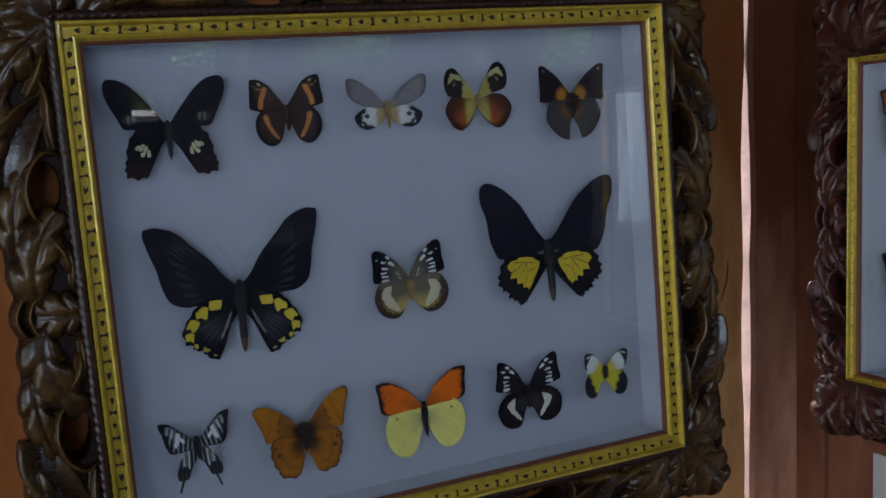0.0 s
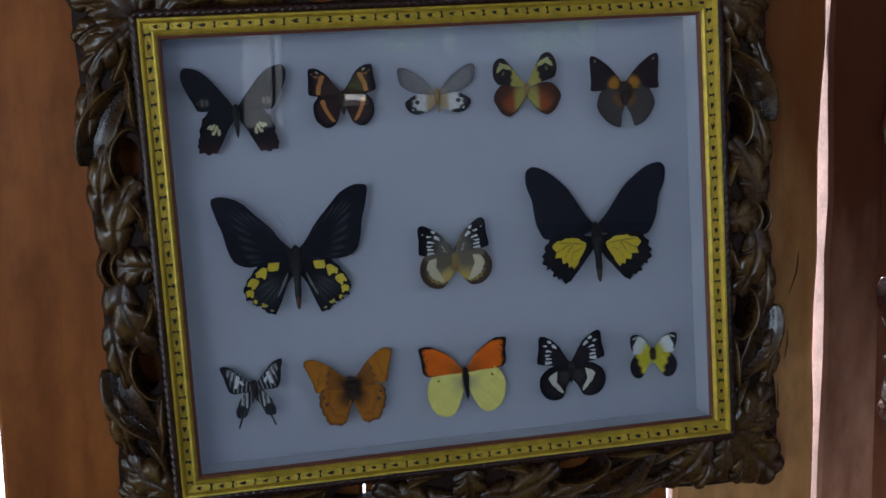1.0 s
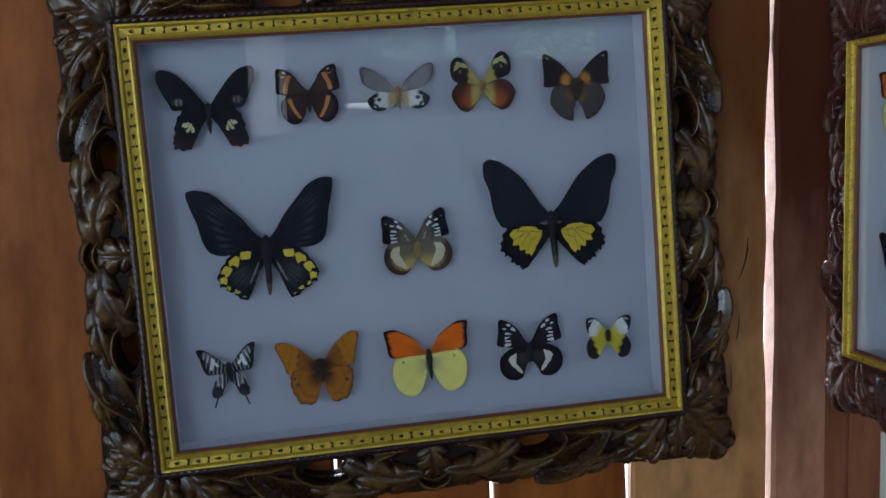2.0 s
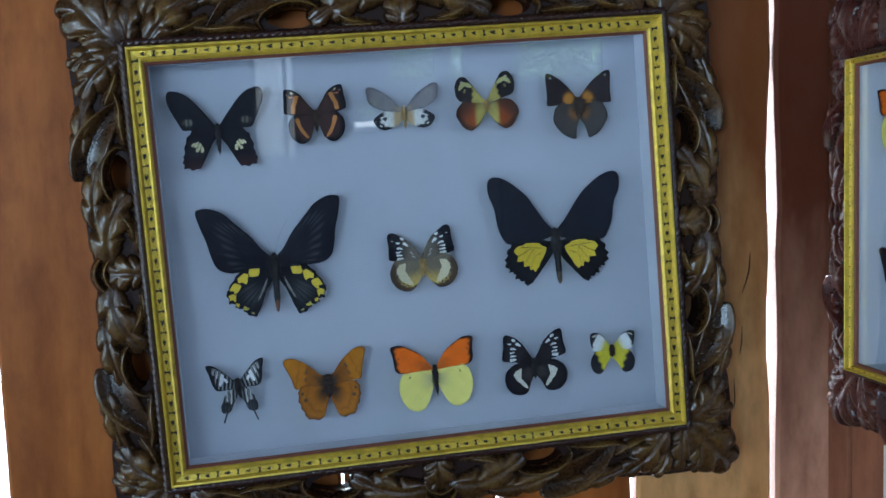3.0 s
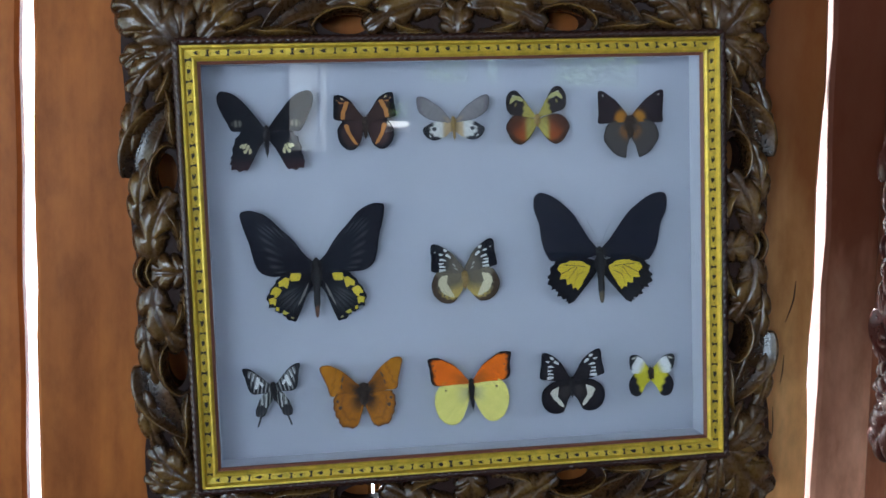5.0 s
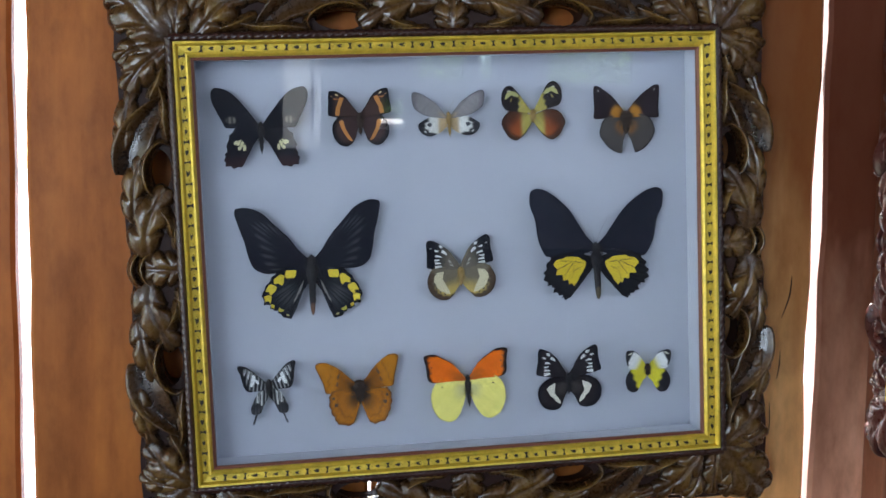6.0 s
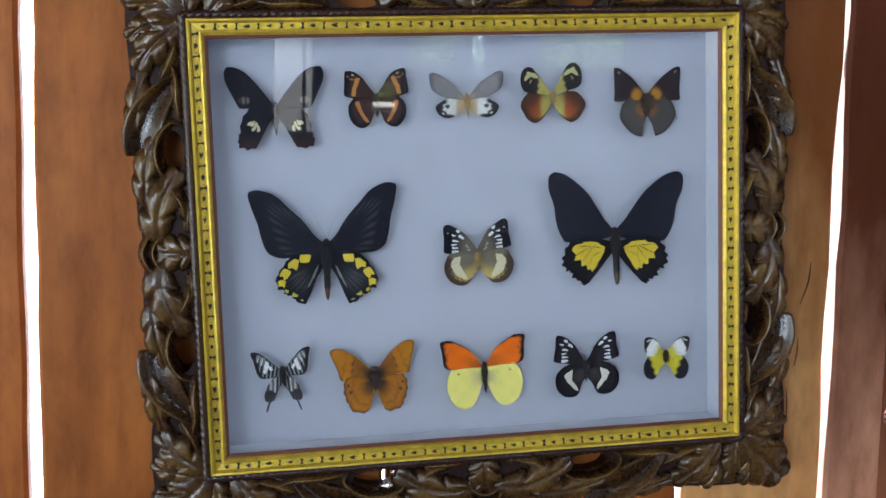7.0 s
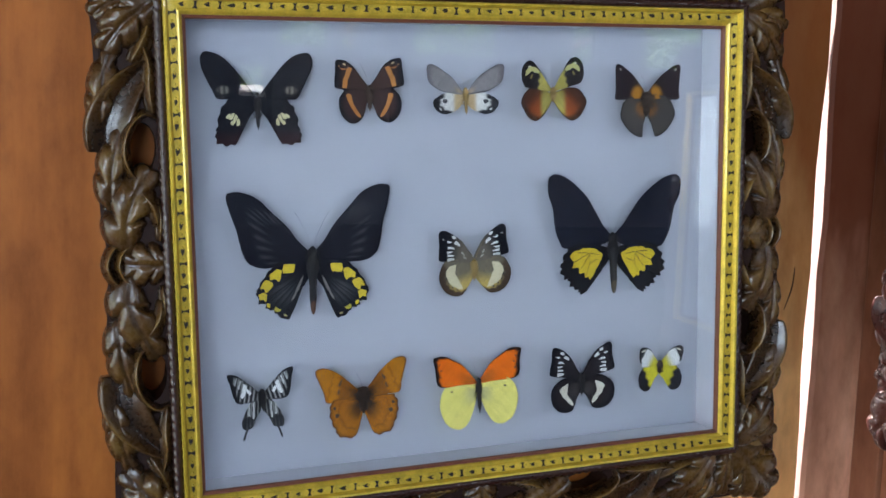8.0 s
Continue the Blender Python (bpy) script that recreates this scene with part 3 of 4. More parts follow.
# ---- butterflies ----
def wing_bm(outline, sign, tint, depth, lift, swing, seed, scallop=0.0):
    """A wing: fan of fine quads from its root to a smooth outline (mm), pigment by tint(u, a, x, z); u 0..1 from root to margin."""
    rnd = random.Random(seed)
    loop = spline([Vector((x, z, 0)) for x, z in outline], 8, True)
    for p in loop[10:-10]:
        p += Vector((rnd.uniform(-0.22, 0.22), rnd.uniform(-0.22, 0.22), 0))
    root = (Vector((*outline[0], 0)) + Vector((*outline[-1], 0))) / 2
    n, rings = len(loop), 28
    bm = bmesh.new()
    layer = bm.verts.layers.float_color.new("pigment")
    c, s = math.cos(radians(swing)), math.sin(radians(swing))
    reach = max((p - root).length for p in loop)
    veins = [rnd.uniform(0, 6.28) for _ in range(3)]

    def vert(p, u, a, back):
        x, z = p.x, p.y
        d = (p - root).length / reach
        xr, zr = x * c - z * s, x * s + z * c
        ripple = 0.10 * math.sin(a * 38 + veins[0]) * u * d
        y = depth - lift * d ** 1.3 + ripple + (0.22 if back else 0)
        v = bm.verts.new((sign * xr / 1000, y / 1000, zr / 1000))
        vein = math.cos((a * (9 if n < 90 else 12) + 0.05 * math.sin(u * 5)) * 2 * math.pi) ** 14 * step(u, 0.12, 0.4)
        patchy = math.sin(x * 0.31 + veins[1]) * math.sin(z * 0.37 + veins[2]) + 0.6 * math.sin(x * 0.9 + z * 0.7 + veins[0])
        k = (1 - 0.05 * vein) * (1 + 0.06 * patchy)
        v[layer] = (*(q * k for q in tint(u, a, x, z)), 1)
        return v
    sides = []
    for back in (False, True):
        mid = vert(root, 0, 0, back)
        grid = []
        for i in range(1, (rings if not back else 3) + 1):
            u = i / (rings if not back else 3)
            grid.append([vert(root + (p - root) * u * (1 + (scallop * (0.5 + 0.5 * math.cos(j * 0.9)) * u ** 8 if scallop else 0)), u, j / n, back) for j, p in enumerate(loop)])
        for j in range(n):
            bm.faces.new((mid, grid[0][j], grid[0][(j + 1) % n]))
        for p, q in zip(grid, grid[1:]):
            for j in range(n):
                bm.faces.new((p[j], p[(j + 1) % n], q[(j + 1) % n], q[j]))
        sides.append(grid[-1])
    for j in range(n):
        bm.faces.new((sides[0][j], sides[0][(j + 1) % n], sides[1][(j + 1) % n], sides[1][j]))
    return bm


def body_bm(top, bottom, fat, depth, lean=0.0):
    """Head, thorax and a ringed abdomen."""
    bm, rings, n, k = bmesh.new(), [], 30, 10
    for i in range(n + 1):
        t = i / n
        z = top + (bottom - top) * t
        head, thorax = math.exp(-(((t - 0.07) / 0.06) ** 2)), math.exp(-(((t - 0.27) / 0.15) ** 2))
        r = fat * max(0.10, 0.62 * head + 1.0 * thorax + 0.58 * step(t, 0.25, 0.5) * (1 - step(t, 0.78, 1.02)) * (1 + 0.07 * math.sin(t * 60)))
        if i in (0, n):
            r = fat * 0.12
        rings.append([bm.verts.new(((lean * t + r * math.cos(2 * math.pi * j / k)) / 1000, (depth - 0.8 + r * 0.9 * math.sin(2 * math.pi * j / k)) / 1000, z / 1000)) for j in range(k)])
    for p, q in zip(rings, rings[1:]):
        for j in range(k):
            bm.faces.new((p[j], p[(j + 1) % k], q[(j + 1) % k], q[j]))
    bm.faces.new(rings[0]), bm.faces.new(rings[-1])
    return bm


def fur_bm(top, fat, depth, seed):
    """Fine hair on the thorax and over the wing roots."""
    rnd = random.Random(seed)
    bm = bmesh.new()
    for i in range(260):
        a, z = rnd.uniform(-1, 1), top * rnd.uniform(-0.9, 0.75)
        p = Vector((a * fat * 1.1, depth - fat * 1.15 * math.sqrt(max(0.05, 1 - a * a)), z))
        d = Vector((a * 1.2 + rnd.uniform(-0.5, 0.5), -0.25, rnd.uniform(-1.1, 0.4))).normalized() * fat * rnd.uniform(0.7, 1.7)
        w = d.cross(Vector((0, 1, 0))).normalized() * 0.13
        tip = p + d + Vector((0, 0.5, 0))
        mid = p + d * 0.55 + Vector((0, -0.25, 0))
        vs = [bm.verts.new(q / 1000) for q in (p - w, p + w, mid + w * 0.8, tip, mid - w * 0.8)]
        bm.faces.new(vs)
    return bm


def patch_bm(points, sign, swing, depth, lift, reach, root, over=0.45):
    """A bright marking lying 0.15 mm over its wing."""
    if len(points) == 7:
        loop = spline([Vector((x, z, 0)) for x, z in points], 4, True)
    else:
        loop, rnd = [], random.Random(len(points))
        for (x0, z0), (x1, z1) in zip(points, [*points[1:], points[0]]):
            j = 0.05 * min(9.0, math.hypot(x1 - x0, z1 - z0))
            loop += [Vector((x0 + (x1 - x0) * t + rnd.uniform(-j, j), z0 + (z1 - z0) * t + rnd.uniform(-j, j), 0)) for t in (0.07, 0.28, 0.5, 0.72, 0.93)]
    mid = sum(loop, Vector()) / len(loop)
    c, s = math.cos(radians(swing)), math.sin(radians(swing))
    bm = bmesh.new()

    def vert(p, over):
        d = (p - root).length / reach
        return bm.verts.new((sign * (p.x * c - p.y * s) / 1000, (depth - lift * d ** 1.3 - over) / 1000, (p.x * s + p.y * c) / 1000))
    top, low = [vert(p, over) for p in loop], [vert(p, 0.0) for p in loop]
    hub = vert(mid, over + 0.05)
    for j in range(len(loop)):
        bm.faces.new((hub, top[j], top[(j + 1) % len(loop)]))
        bm.faces.new((top[j], low[j], low[(j + 1) % len(loop)], top[(j + 1) % len(loop)]))
    return bm


def blob(x, z, rx, rz, turn=0, wob=0.12):
    """Control points of a small rounded marking."""
    c, s = math.cos(radians(turn)), math.sin(radians(turn))
    out = []
    for k in range(7):
        a = 2 * math.pi * k / 7
        r = 1 + wob * math.sin(3 * a + x)
        px, pz = rx * r * math.cos(a), rz * r * math.sin(a)
        out.append((x + px * c - pz * s, z + px * s + pz * c))
    return out


MARK = {}


def mark_material(color):
    if color not in MARK:
        MARK[color] = plain("wing_marking", color, 0.6, 0.12, 500, 0, 0.2)
    return MARK[color]


def butterfly(x, z, label, fore, hind, tint_f, tint_h, body, fur, swing=(0, 0, 0, 0), marks_f=(), marks_h=(), depth=33.0, lift=4.0, scallop=0.0, case=None, antenna=18, tail=None, grow=1.0, tip=None):
    """x, z: the thorax in the case (mm). swing: degrees by which left/right forewing and left/right hindwing are raised. body: top, bottom, breadth, lean."""
    ob = new("butterfly")
    ob.matrix_world = (case or CASE) @ pose(x / 1000, 0, z / 1000) @ Matrix.Diagonal((grow, 1, grow, 1))
    tagged(ob, label, "butterfly", "mounted butterflies")
    fore, hind = [[(px * (0.4 if i in (0, len(line) - 1) else 1.0), pz) for i, (px, pz) in enumerate(line)] for line in (fore, hind)]
    hind = [(px, pz + (0, 3.0, 3.0, 2.0)[i] if i < 4 else pz) for i, (px, pz) in enumerate(hind)]
    trunk = part("body", body_bm(body[0], body[1], min(body[2] * 2.0, body[2] + 2.6), depth, body[3]), fur, ob, smooth=True)
    for i, sign in enumerate((-1, 1)):
        for name, outline, tint, sw, marks, dd in (("hindwing", hind, tint_h, swing[2 + i], marks_h, 0.7), ("forewing", fore, tint_f, swing[i], marks_f, 0.0)):
            wing = part(name, wing_bm(outline, sign, tint, depth + dd, lift, sw, len(outline) + i, scallop if name == "hindwing" else 0.0), WING, ob, smooth=True)
            root = (Vector((*outline[0], 0)) + Vector((*outline[-1], 0))) / 2
            reach = max((Vector((*p, 0)) - root).length for p in outline)
            for pts, color, *over in marks:
                part("wing_spot", patch_bm(pts, sign, sw, depth + dd, lift, reach, root, *over), mark_material(color), wing)
            if name == "hindwing" and tail:
                c, s = math.cos(radians(sw)), math.sin(radians(sw))
                line = [Vector((sign * (px * c - pz * s) / 1000, (depth + 0.5) / 1000, (px * s + pz * c) / 1000)) for px, pz in tail]
                part("tail", tube_bm(spline(line, 4), 0.0009, 6), fur, wing)
        line = spline([Vector((sign * 0.0008, (depth - 1) / 1000, body[0] / 1000 - 0.001)), Vector((sign * antenna * 0.22 / 1000, (depth - 3) / 1000, (body[0] + antenna * 0.5) / 1000)), Vector((sign * antenna * 0.5 / 1000, (depth - 4) / 1000, (body[0] + antenna) / 1000))], 8)
        part("antenna", tube_bm(line, lambda t: 0.00009 + 0.00022 * step(t, 0.88, 1.0), 5), fur, trunk)
    if tip:
        line = [Vector((body[3] * t / 1000, (depth - 0.8) / 1000, (body[0] + (body[1] - body[0]) * t) / 1000)) for t in (0.74, 0.8, 0.86, 0.92, 0.97, 1.01)]
        part("abdomen_tip", tube_bm(line, lambda t: body[2] * 0.00088 * (1.05 - 0.75 * t ** 3), 10), mark_material(tip), trunk, smooth=True)
    part("fur", fur_bm(body[0], min(body[2] * 1.3, body[2] + 0.9), depth, len(label)), fur, trunk)
    part("pin", tube_bm([Vector((0, (depth - 1) / 1000, 0)), Vector((0, 0.0465, 0))], 0.0004, 6), STEEL, ob)
    return ob


BLACK, SOOT = (0.0042, 0.0044, 0.0085), (0.020, 0.019, 0.024)
YELLOW, WHITE = (0.58, 0.42, 0.006), (0.70, 0.70, 0.68)
BROWN = (0.05, 0.026, 0.016)


def streaked(base, light, freq=26, power=0.6, lo=0.35, hi=0.85):
    """Pale rays between the veins."""
    def f(u, a, x, z):
        ray = 0.5 + 0.5 * math.cos(a * freq * 2 * math.pi)
        return mix3(base, light, power * ray ** 2 * step(u, lo, lo + 0.25) * (1 - step(u, hi, hi + 0.12)))
    return f


def rimmed(inside, rim, e0=0.84, e1=0.95, root=None, root_to=0.35):
    def f(u, a, x, z):
        c = mix3(inside, rim, step(u, e0, e1))
        if root:
            c = mix3(root, c, step(u, root_to * 0.4, root_to))
        return c
    return f


def butterflies():
    # black swallowtail with cream hindwing patches
    butterfly(-189.2, 127.2, "black swallowtail butterfly with cream hindwing patches, pinned", [(3.5, 7.5), (10.5, 20.5), (20, 32.5), (28.5, 40.5), (36.5, 44), (42.5, 44.5), (46, 40.5), (46, 32.5), (42.5, 23.5), (38, 14), (33.5, 6), (26.5, 5.5), (16.5, 8), (3.5, 3.5)],
              [(3.5, 3.5), (16.5, 5), (26, -0.5), (31, -7), (33.5, -17), (35, -23), (34.5, -30), (26.5, -32.5), (18.5, -31), (16, -23), (10.5, -14.5), (5, -3.5)],
              lambda u, a, x, z: mix3(BLACK, (0.30, 0.28, 0.22), 0.6 * step(math.exp(-((x - 28) / 6.5) ** 2 - ((z - 13) / 4.5) ** 2), 0.35, 0.8) * (0.55 + 0.45 * math.cos(x * 1.5))), lambda u, a, x, z: mix3(BLACK, (0.024, 0.009, 0.011), step(-z, 18, 30)), (11, -21, 1.6, 0), FUR, (0, -1, 0, 0),
              marks_h=[(blob(px, pz, 1.5, pr, tw, 0.15), (0.50, 0.45, 0.24)) for px, pz, pr, tw in ((24.6, -9.0, 2.4, 50), (21.9, -9.2, 3.4, 35), (19.0, -11.0, 3.8, 20), (16.6, -14.2, 3.2, 5), (21.4, -14.4, 2.2, 30))], scallop=0.05)
    # brown butterfly with orange bands
    butterfly(-91.7, 136.3, "dark brown butterfly with orange bands across its wings", [(3.5, 7), (8, 15.5), (14.5, 24), (21.5, 28.5), (28, 29.5), (30.5, 27.5), (31, 18), (31.5, 7), (27.5, 4.5), (18.5, 3), (4.5, 2.5)],
              [(4.5, 2.5), (17.5, 3), (25, -2.5), (28, -8.5), (26.5, -16.5), (20, -24), (13, -25), (7, -20.5), (3.5, -11.5), (2, -3)],
              rimmed((0.045, 0.022, 0.018), BLACK, 0.7, 0.95), rimmed((0.045, 0.022, 0.02), BLACK, 0.75, 0.95), (8, -15, 1.7, 0), FUR_BROWN, (0, 4, 0, 2),
              marks_f=[([(15.5, 22.5), (19.5, 23), (23.5, 13), (24.5, 5.5), (20.3, 5), (19.5, 12)], (0.42, 0.15, 0.018)), (blob(22.5, 25.5, 1.6, 0.8, 30), (0.5, 0.38, 0.22)), ([(19.5, 21.5), (24.5, 20.5), (26.5, 22.5), (24, 22.2)], (0.36, 0.12, 0.015)), (blob(27.5, 24, 0.8, 0.6), (0.35, 0.2, 0.08))],
              marks_h=[([(17, 0), (21, -1), (18, -9), (12.5, -18), (8.5, -20), (9.5, -17), (14.8, -8)], (0.42, 0.15, 0.018))])
    # small grey and white butterfly
    butterfly(-3.1, 134.3, "small butterfly with smoky grey forewings and white hindwings", [(4, 3.5), (5.5, 8.5), (13, 17), (24, 24.5), (31.5, 28), (36.5, 27), (37, 21), (34.5, 12), (25, 5.5), (16, 3), (5, 1.5)],
              [(5, 1.5), (18, 0), (26.5, -3.5), (31.5, -7.5), (28, -12.5), (21, -16), (14, -15), (8.5, -12.5), (5.5, -6.5)],
              rimmed((0.20, 0.185, 0.185), (0.12, 0.11, 0.115), 0.8, 0.97, (0.28, 0.22, 0.16), 0.3), lambda u, a, x, z: mix3(mix3((0.42, 0.30, 0.16), (0.60, 0.59, 0.55), step(x, 8, 13)), (0.018, 0.018, 0.022), max(step(u + 0.03 * math.sin(a * 60), 0.70, 0.80) * step(x - 0.5 * z, 17, 22), step(x, 24.5, 26.5))), (8, -17, 1.3, 1.0), FUR_TAN, (0, 1, 0, 0),
              marks_h=[(blob(19.5, -4.5, 2.4, 2.0), (0.03, 0.03, 0.035)), (blob(24, -11.5, 1.6, 0.8, 40), (0.45, 0.44, 0.42))], antenna=11)
    # yellow-green and red-brown
    butterfly(83.4, 137.3, "butterfly with black and yellow forewings and russet hindwings", [(2, 2), (7.5, 11.5), (15, 21.5), (21, 28), (27, 28.5), (32, 22.5), (32.5, 12.5), (29, 5.5), (23, 4), (14, 6.5), (3.5, 0)],
              [(3.5, -1), (13.5, 1.5), (23.5, 1), (29.5, -2.5), (33, -8.5), (30, -16.5), (25.5, -23), (18.5, -26), (11.5, -22.5), (6, -16), (1.5, -7)],
              lambda u, a, x, z: mix3((0.36, 0.30, 0.075), (0.016, 0.012, 0.014), step(x + 0.1 * z + 0.8 * math.sin(z), 14, 16.5)),
              lambda u, a, x, z: mix3(mix3((0.36, 0.30, 0.075), (0.27, 0.060, 0.013), step(x, 9, 15)), (0.045, 0.018, 0.011), max(step(u, 0.70, 0.92), step(x + z, 0, 20) * 0.9)), (5, -9, 1.4, 0), FUR_TAN, (0, 9, 0, 0),
              marks_f=[([(14, 19.5), (18, 22.8), (23.5, 23.8), (28, 20.5), (29, 15.5), (27.4, 15.5), (26.5, 19), (23, 21.6), (19, 20.8), (15.5, 17.5)], (0.40, 0.37, 0.13)), (blob(19, 20, 2.6, 1.6, 40), (0.46, 0.44, 0.30)), (blob(25, 23.6, 1.6, 0.7, -10), (0.5, 0.48, 0.36)), (blob(22.5, 14.5, 0.9, 2.2, 20), (0.20, 0.17, 0.04))], antenna=12)
    # dark tips, orange base, grey-brown hindwings
    butterfly(181.0, 130.3, "butterfly with black-tipped orange forewings and grey-brown hindwings", [(3, 5.5), (5.5, 12.5), (14, 22), (22, 28.5), (29.5, 33), (34.5, 32), (34.5, 20), (34, 9), (34.5, 1), (27.5, 0), (16.5, 1), (4.5, 1.5)],
              [(4.5, -0.5), (15.5, 0), (24.5, -4.5), (28, -11), (28.5, -17), (22.5, -26.5), (15, -33), (6, -35.5), (6, -27.5), (1.5, -18.5), (0, -9.5)],
              lambda u, a, x, z: mix3((0.016, 0.009, 0.012), (0.42, 0.175, 0.018), step(math.exp(-((x - 9) / 8.5) ** 2 - ((z - 5) / 9.5) ** 2), 0.22, 0.85) * (0.45 + 0.55 * step(x, 3, 8))),
              lambda u, a, x, z: mix3((0.20, 0.09, 0.025), mix3((0.060, 0.051, 0.047), (0.034, 0.029, 0.029), step(u, 0.85, 1.0)), step(u, 0.22, 0.5)), (8, -16, 3.6, 0), FUR_BROWN, (0, 0, 0, 4),
              marks_f=[(blob(29.5, 28.5, 1.3, 0.7, 60), (0.4, 0.38, 0.35))], antenna=15)
    # large black birdwing with yellow squares
    butterfly(-146.0, -6.6, "large black birdwing with yellow squares round the hindwings", [(5, 6), (10.5, 16.5), (20, 31), (33, 45.5), (44.5, 58), (57, 64), (65, 64.5), (70, 61.5), (68, 47.5), (63.5, 31), (61.5, 17), (57, 4), (47.5, -2.5), (33.5, -3.5), (14.5, -3.5)],
              [(5.5, -1.5), (14.5, -3.5), (26.5, -4.5), (35, -9), (42, -16), (47.5, -25.5), (48, -28.5), (45.5, -37.5), (40.5, -38), (39.5, -42), (33.5, -44), (30, -47.5), (21, -52), (15.5, -43), (10, -27.5), (5, -14)],
              streaked((0.0055, 0.006, 0.012), (0.075, 0.078, 0.085), 17, 0.6, 0.45, 0.68), lambda u, a, x, z: mix3(BLACK, (0.060, 0.064, 0.070), math.exp(-((x - 25) / 10) ** 2 - ((z + 28) / 10) ** 2) * (0.6 + 0.4 * math.cos(a * 90))), (12, -48, 2.9, -1), FUR, (-3, 0, 3, 0),
              marks_h=[([(15.5, -4.4), (25.5, -4.2), (26.5, -8), (25.6, -12.4), (17, -11.8)], YELLOW), ([(26.8, -9.5), (31, -8.2), (37.5, -13), (37.2, -18), (33, -17), (28.8, -19.6)], YELLOW), ([(34.5, -21), (38.5, -18.4), (42, -18.5), (45.6, -25), (42, -25.4), (41, -29), (37, -26)], YELLOW),
                       ([(39.5, -30), (43, -28.6), (46.8, -30), (46, -35.5), (43, -34.4), (40.5, -37)], YELLOW), ([(36.5, -38.5), (40, -37.6), (39.5, -41.2), (36.8, -41.6)], YELLOW), (blob(30.5, -43.5, 3.0, 1.8, 20, 0.3), (0.45, 0.38, 0.03)), (blob(23.5, -48.6, 1.8, 0.9, 20), (0.30, 0.27, 0.10)), ([(8, -14), (10.5, -18), (17.5, -34), (18, -37), (14.5, -32), (9.5, -21)], (0.17, 0.16, 0.15))], antenna=30, tip=(0.11, 0.040, 0.016), scallop=0.03)
    # banded white-spotted with yellow-grey hindwings
    butterfly(3.9, -21.6, "butterfly with white-barred dark forewings and cream and grey hindwings", [(2, 9), (6.5, 17.5), (13, 25.5), (22.5, 32), (30.5, 35.5), (35, 32), (34.5, 20), (35, 9), (31, 6.5), (21, 6), (3, 4)],
              [(3, 3), (19, 5), (28.5, 3.5), (33.5, -3), (35, -9), (31.5, -18.5), (23.5, -25), (13.5, -25.5), (6.5, -18.5), (2, -9)],
              lambda u, a, x, z: mix3((0.13, 0.11, 0.085), BLACK, step(x + 0.15 * z, 12, 30)), lambda u, a, x, z: mix3(mix3((0.15, 0.125, 0.085), (0.42, 0.30, 0.085), step(-z + 0.3 * (20 - x), 6, 20)), (0.060, 0.036, 0.022), step(u + 0.02 * math.sin(a * 90), 0.76, 0.86) * step(x - z, 22, 30)), (7, -13, 1.7, 0), FUR_TAN, (0, 8, 0, 4),
              marks_f=[(blob(20, 28.5, 2.2, 1.3, 30), WHITE), (blob(16.8, 22.5, 3.4, 1.5, 35, 0.25), WHITE), (blob(24.5, 24.5, 2.4, 1.0, 10, 0.3), WHITE), (blob(23.0, 18.8, 3.6, 1.1, 10, 0.3), WHITE), (blob(24.4, 15.0, 3.0, 0.9, -4, 0.3), WHITE), (blob(23.6, 11.8, 3.6, 1.0, 3, 0.3), WHITE), (blob(23.4, 8.2, 3.8, 1.3, -4, 0.25), (0.55, 0.55, 0.52)), (blob(30.5, 27, 1.2, 0.7), (0.35, 0.35, 0.34)), (blob(11, 13, 2.4, 0.9, 50, 0.3), (0.30, 0.28, 0.24)), (blob(9, 9, 2.2, 0.7, 30, 0.3), (0.32, 0.30, 0.26))],
              marks_h=[([(17.5, 3), (24, 2.4), (27.5, -2), (28, -7), (24, -14.5), (15.5, -19.5), (11, -20), (15, -12), (19, -5)], (0.54, 0.47, 0.30))] + [(blob(px, pz, 1.0, 0.9), (0.02, 0.012, 0.008)) for px, pz in ((27.5, -9), (25.5, -13.5), (21.8, -17.5), (17.2, -20))])
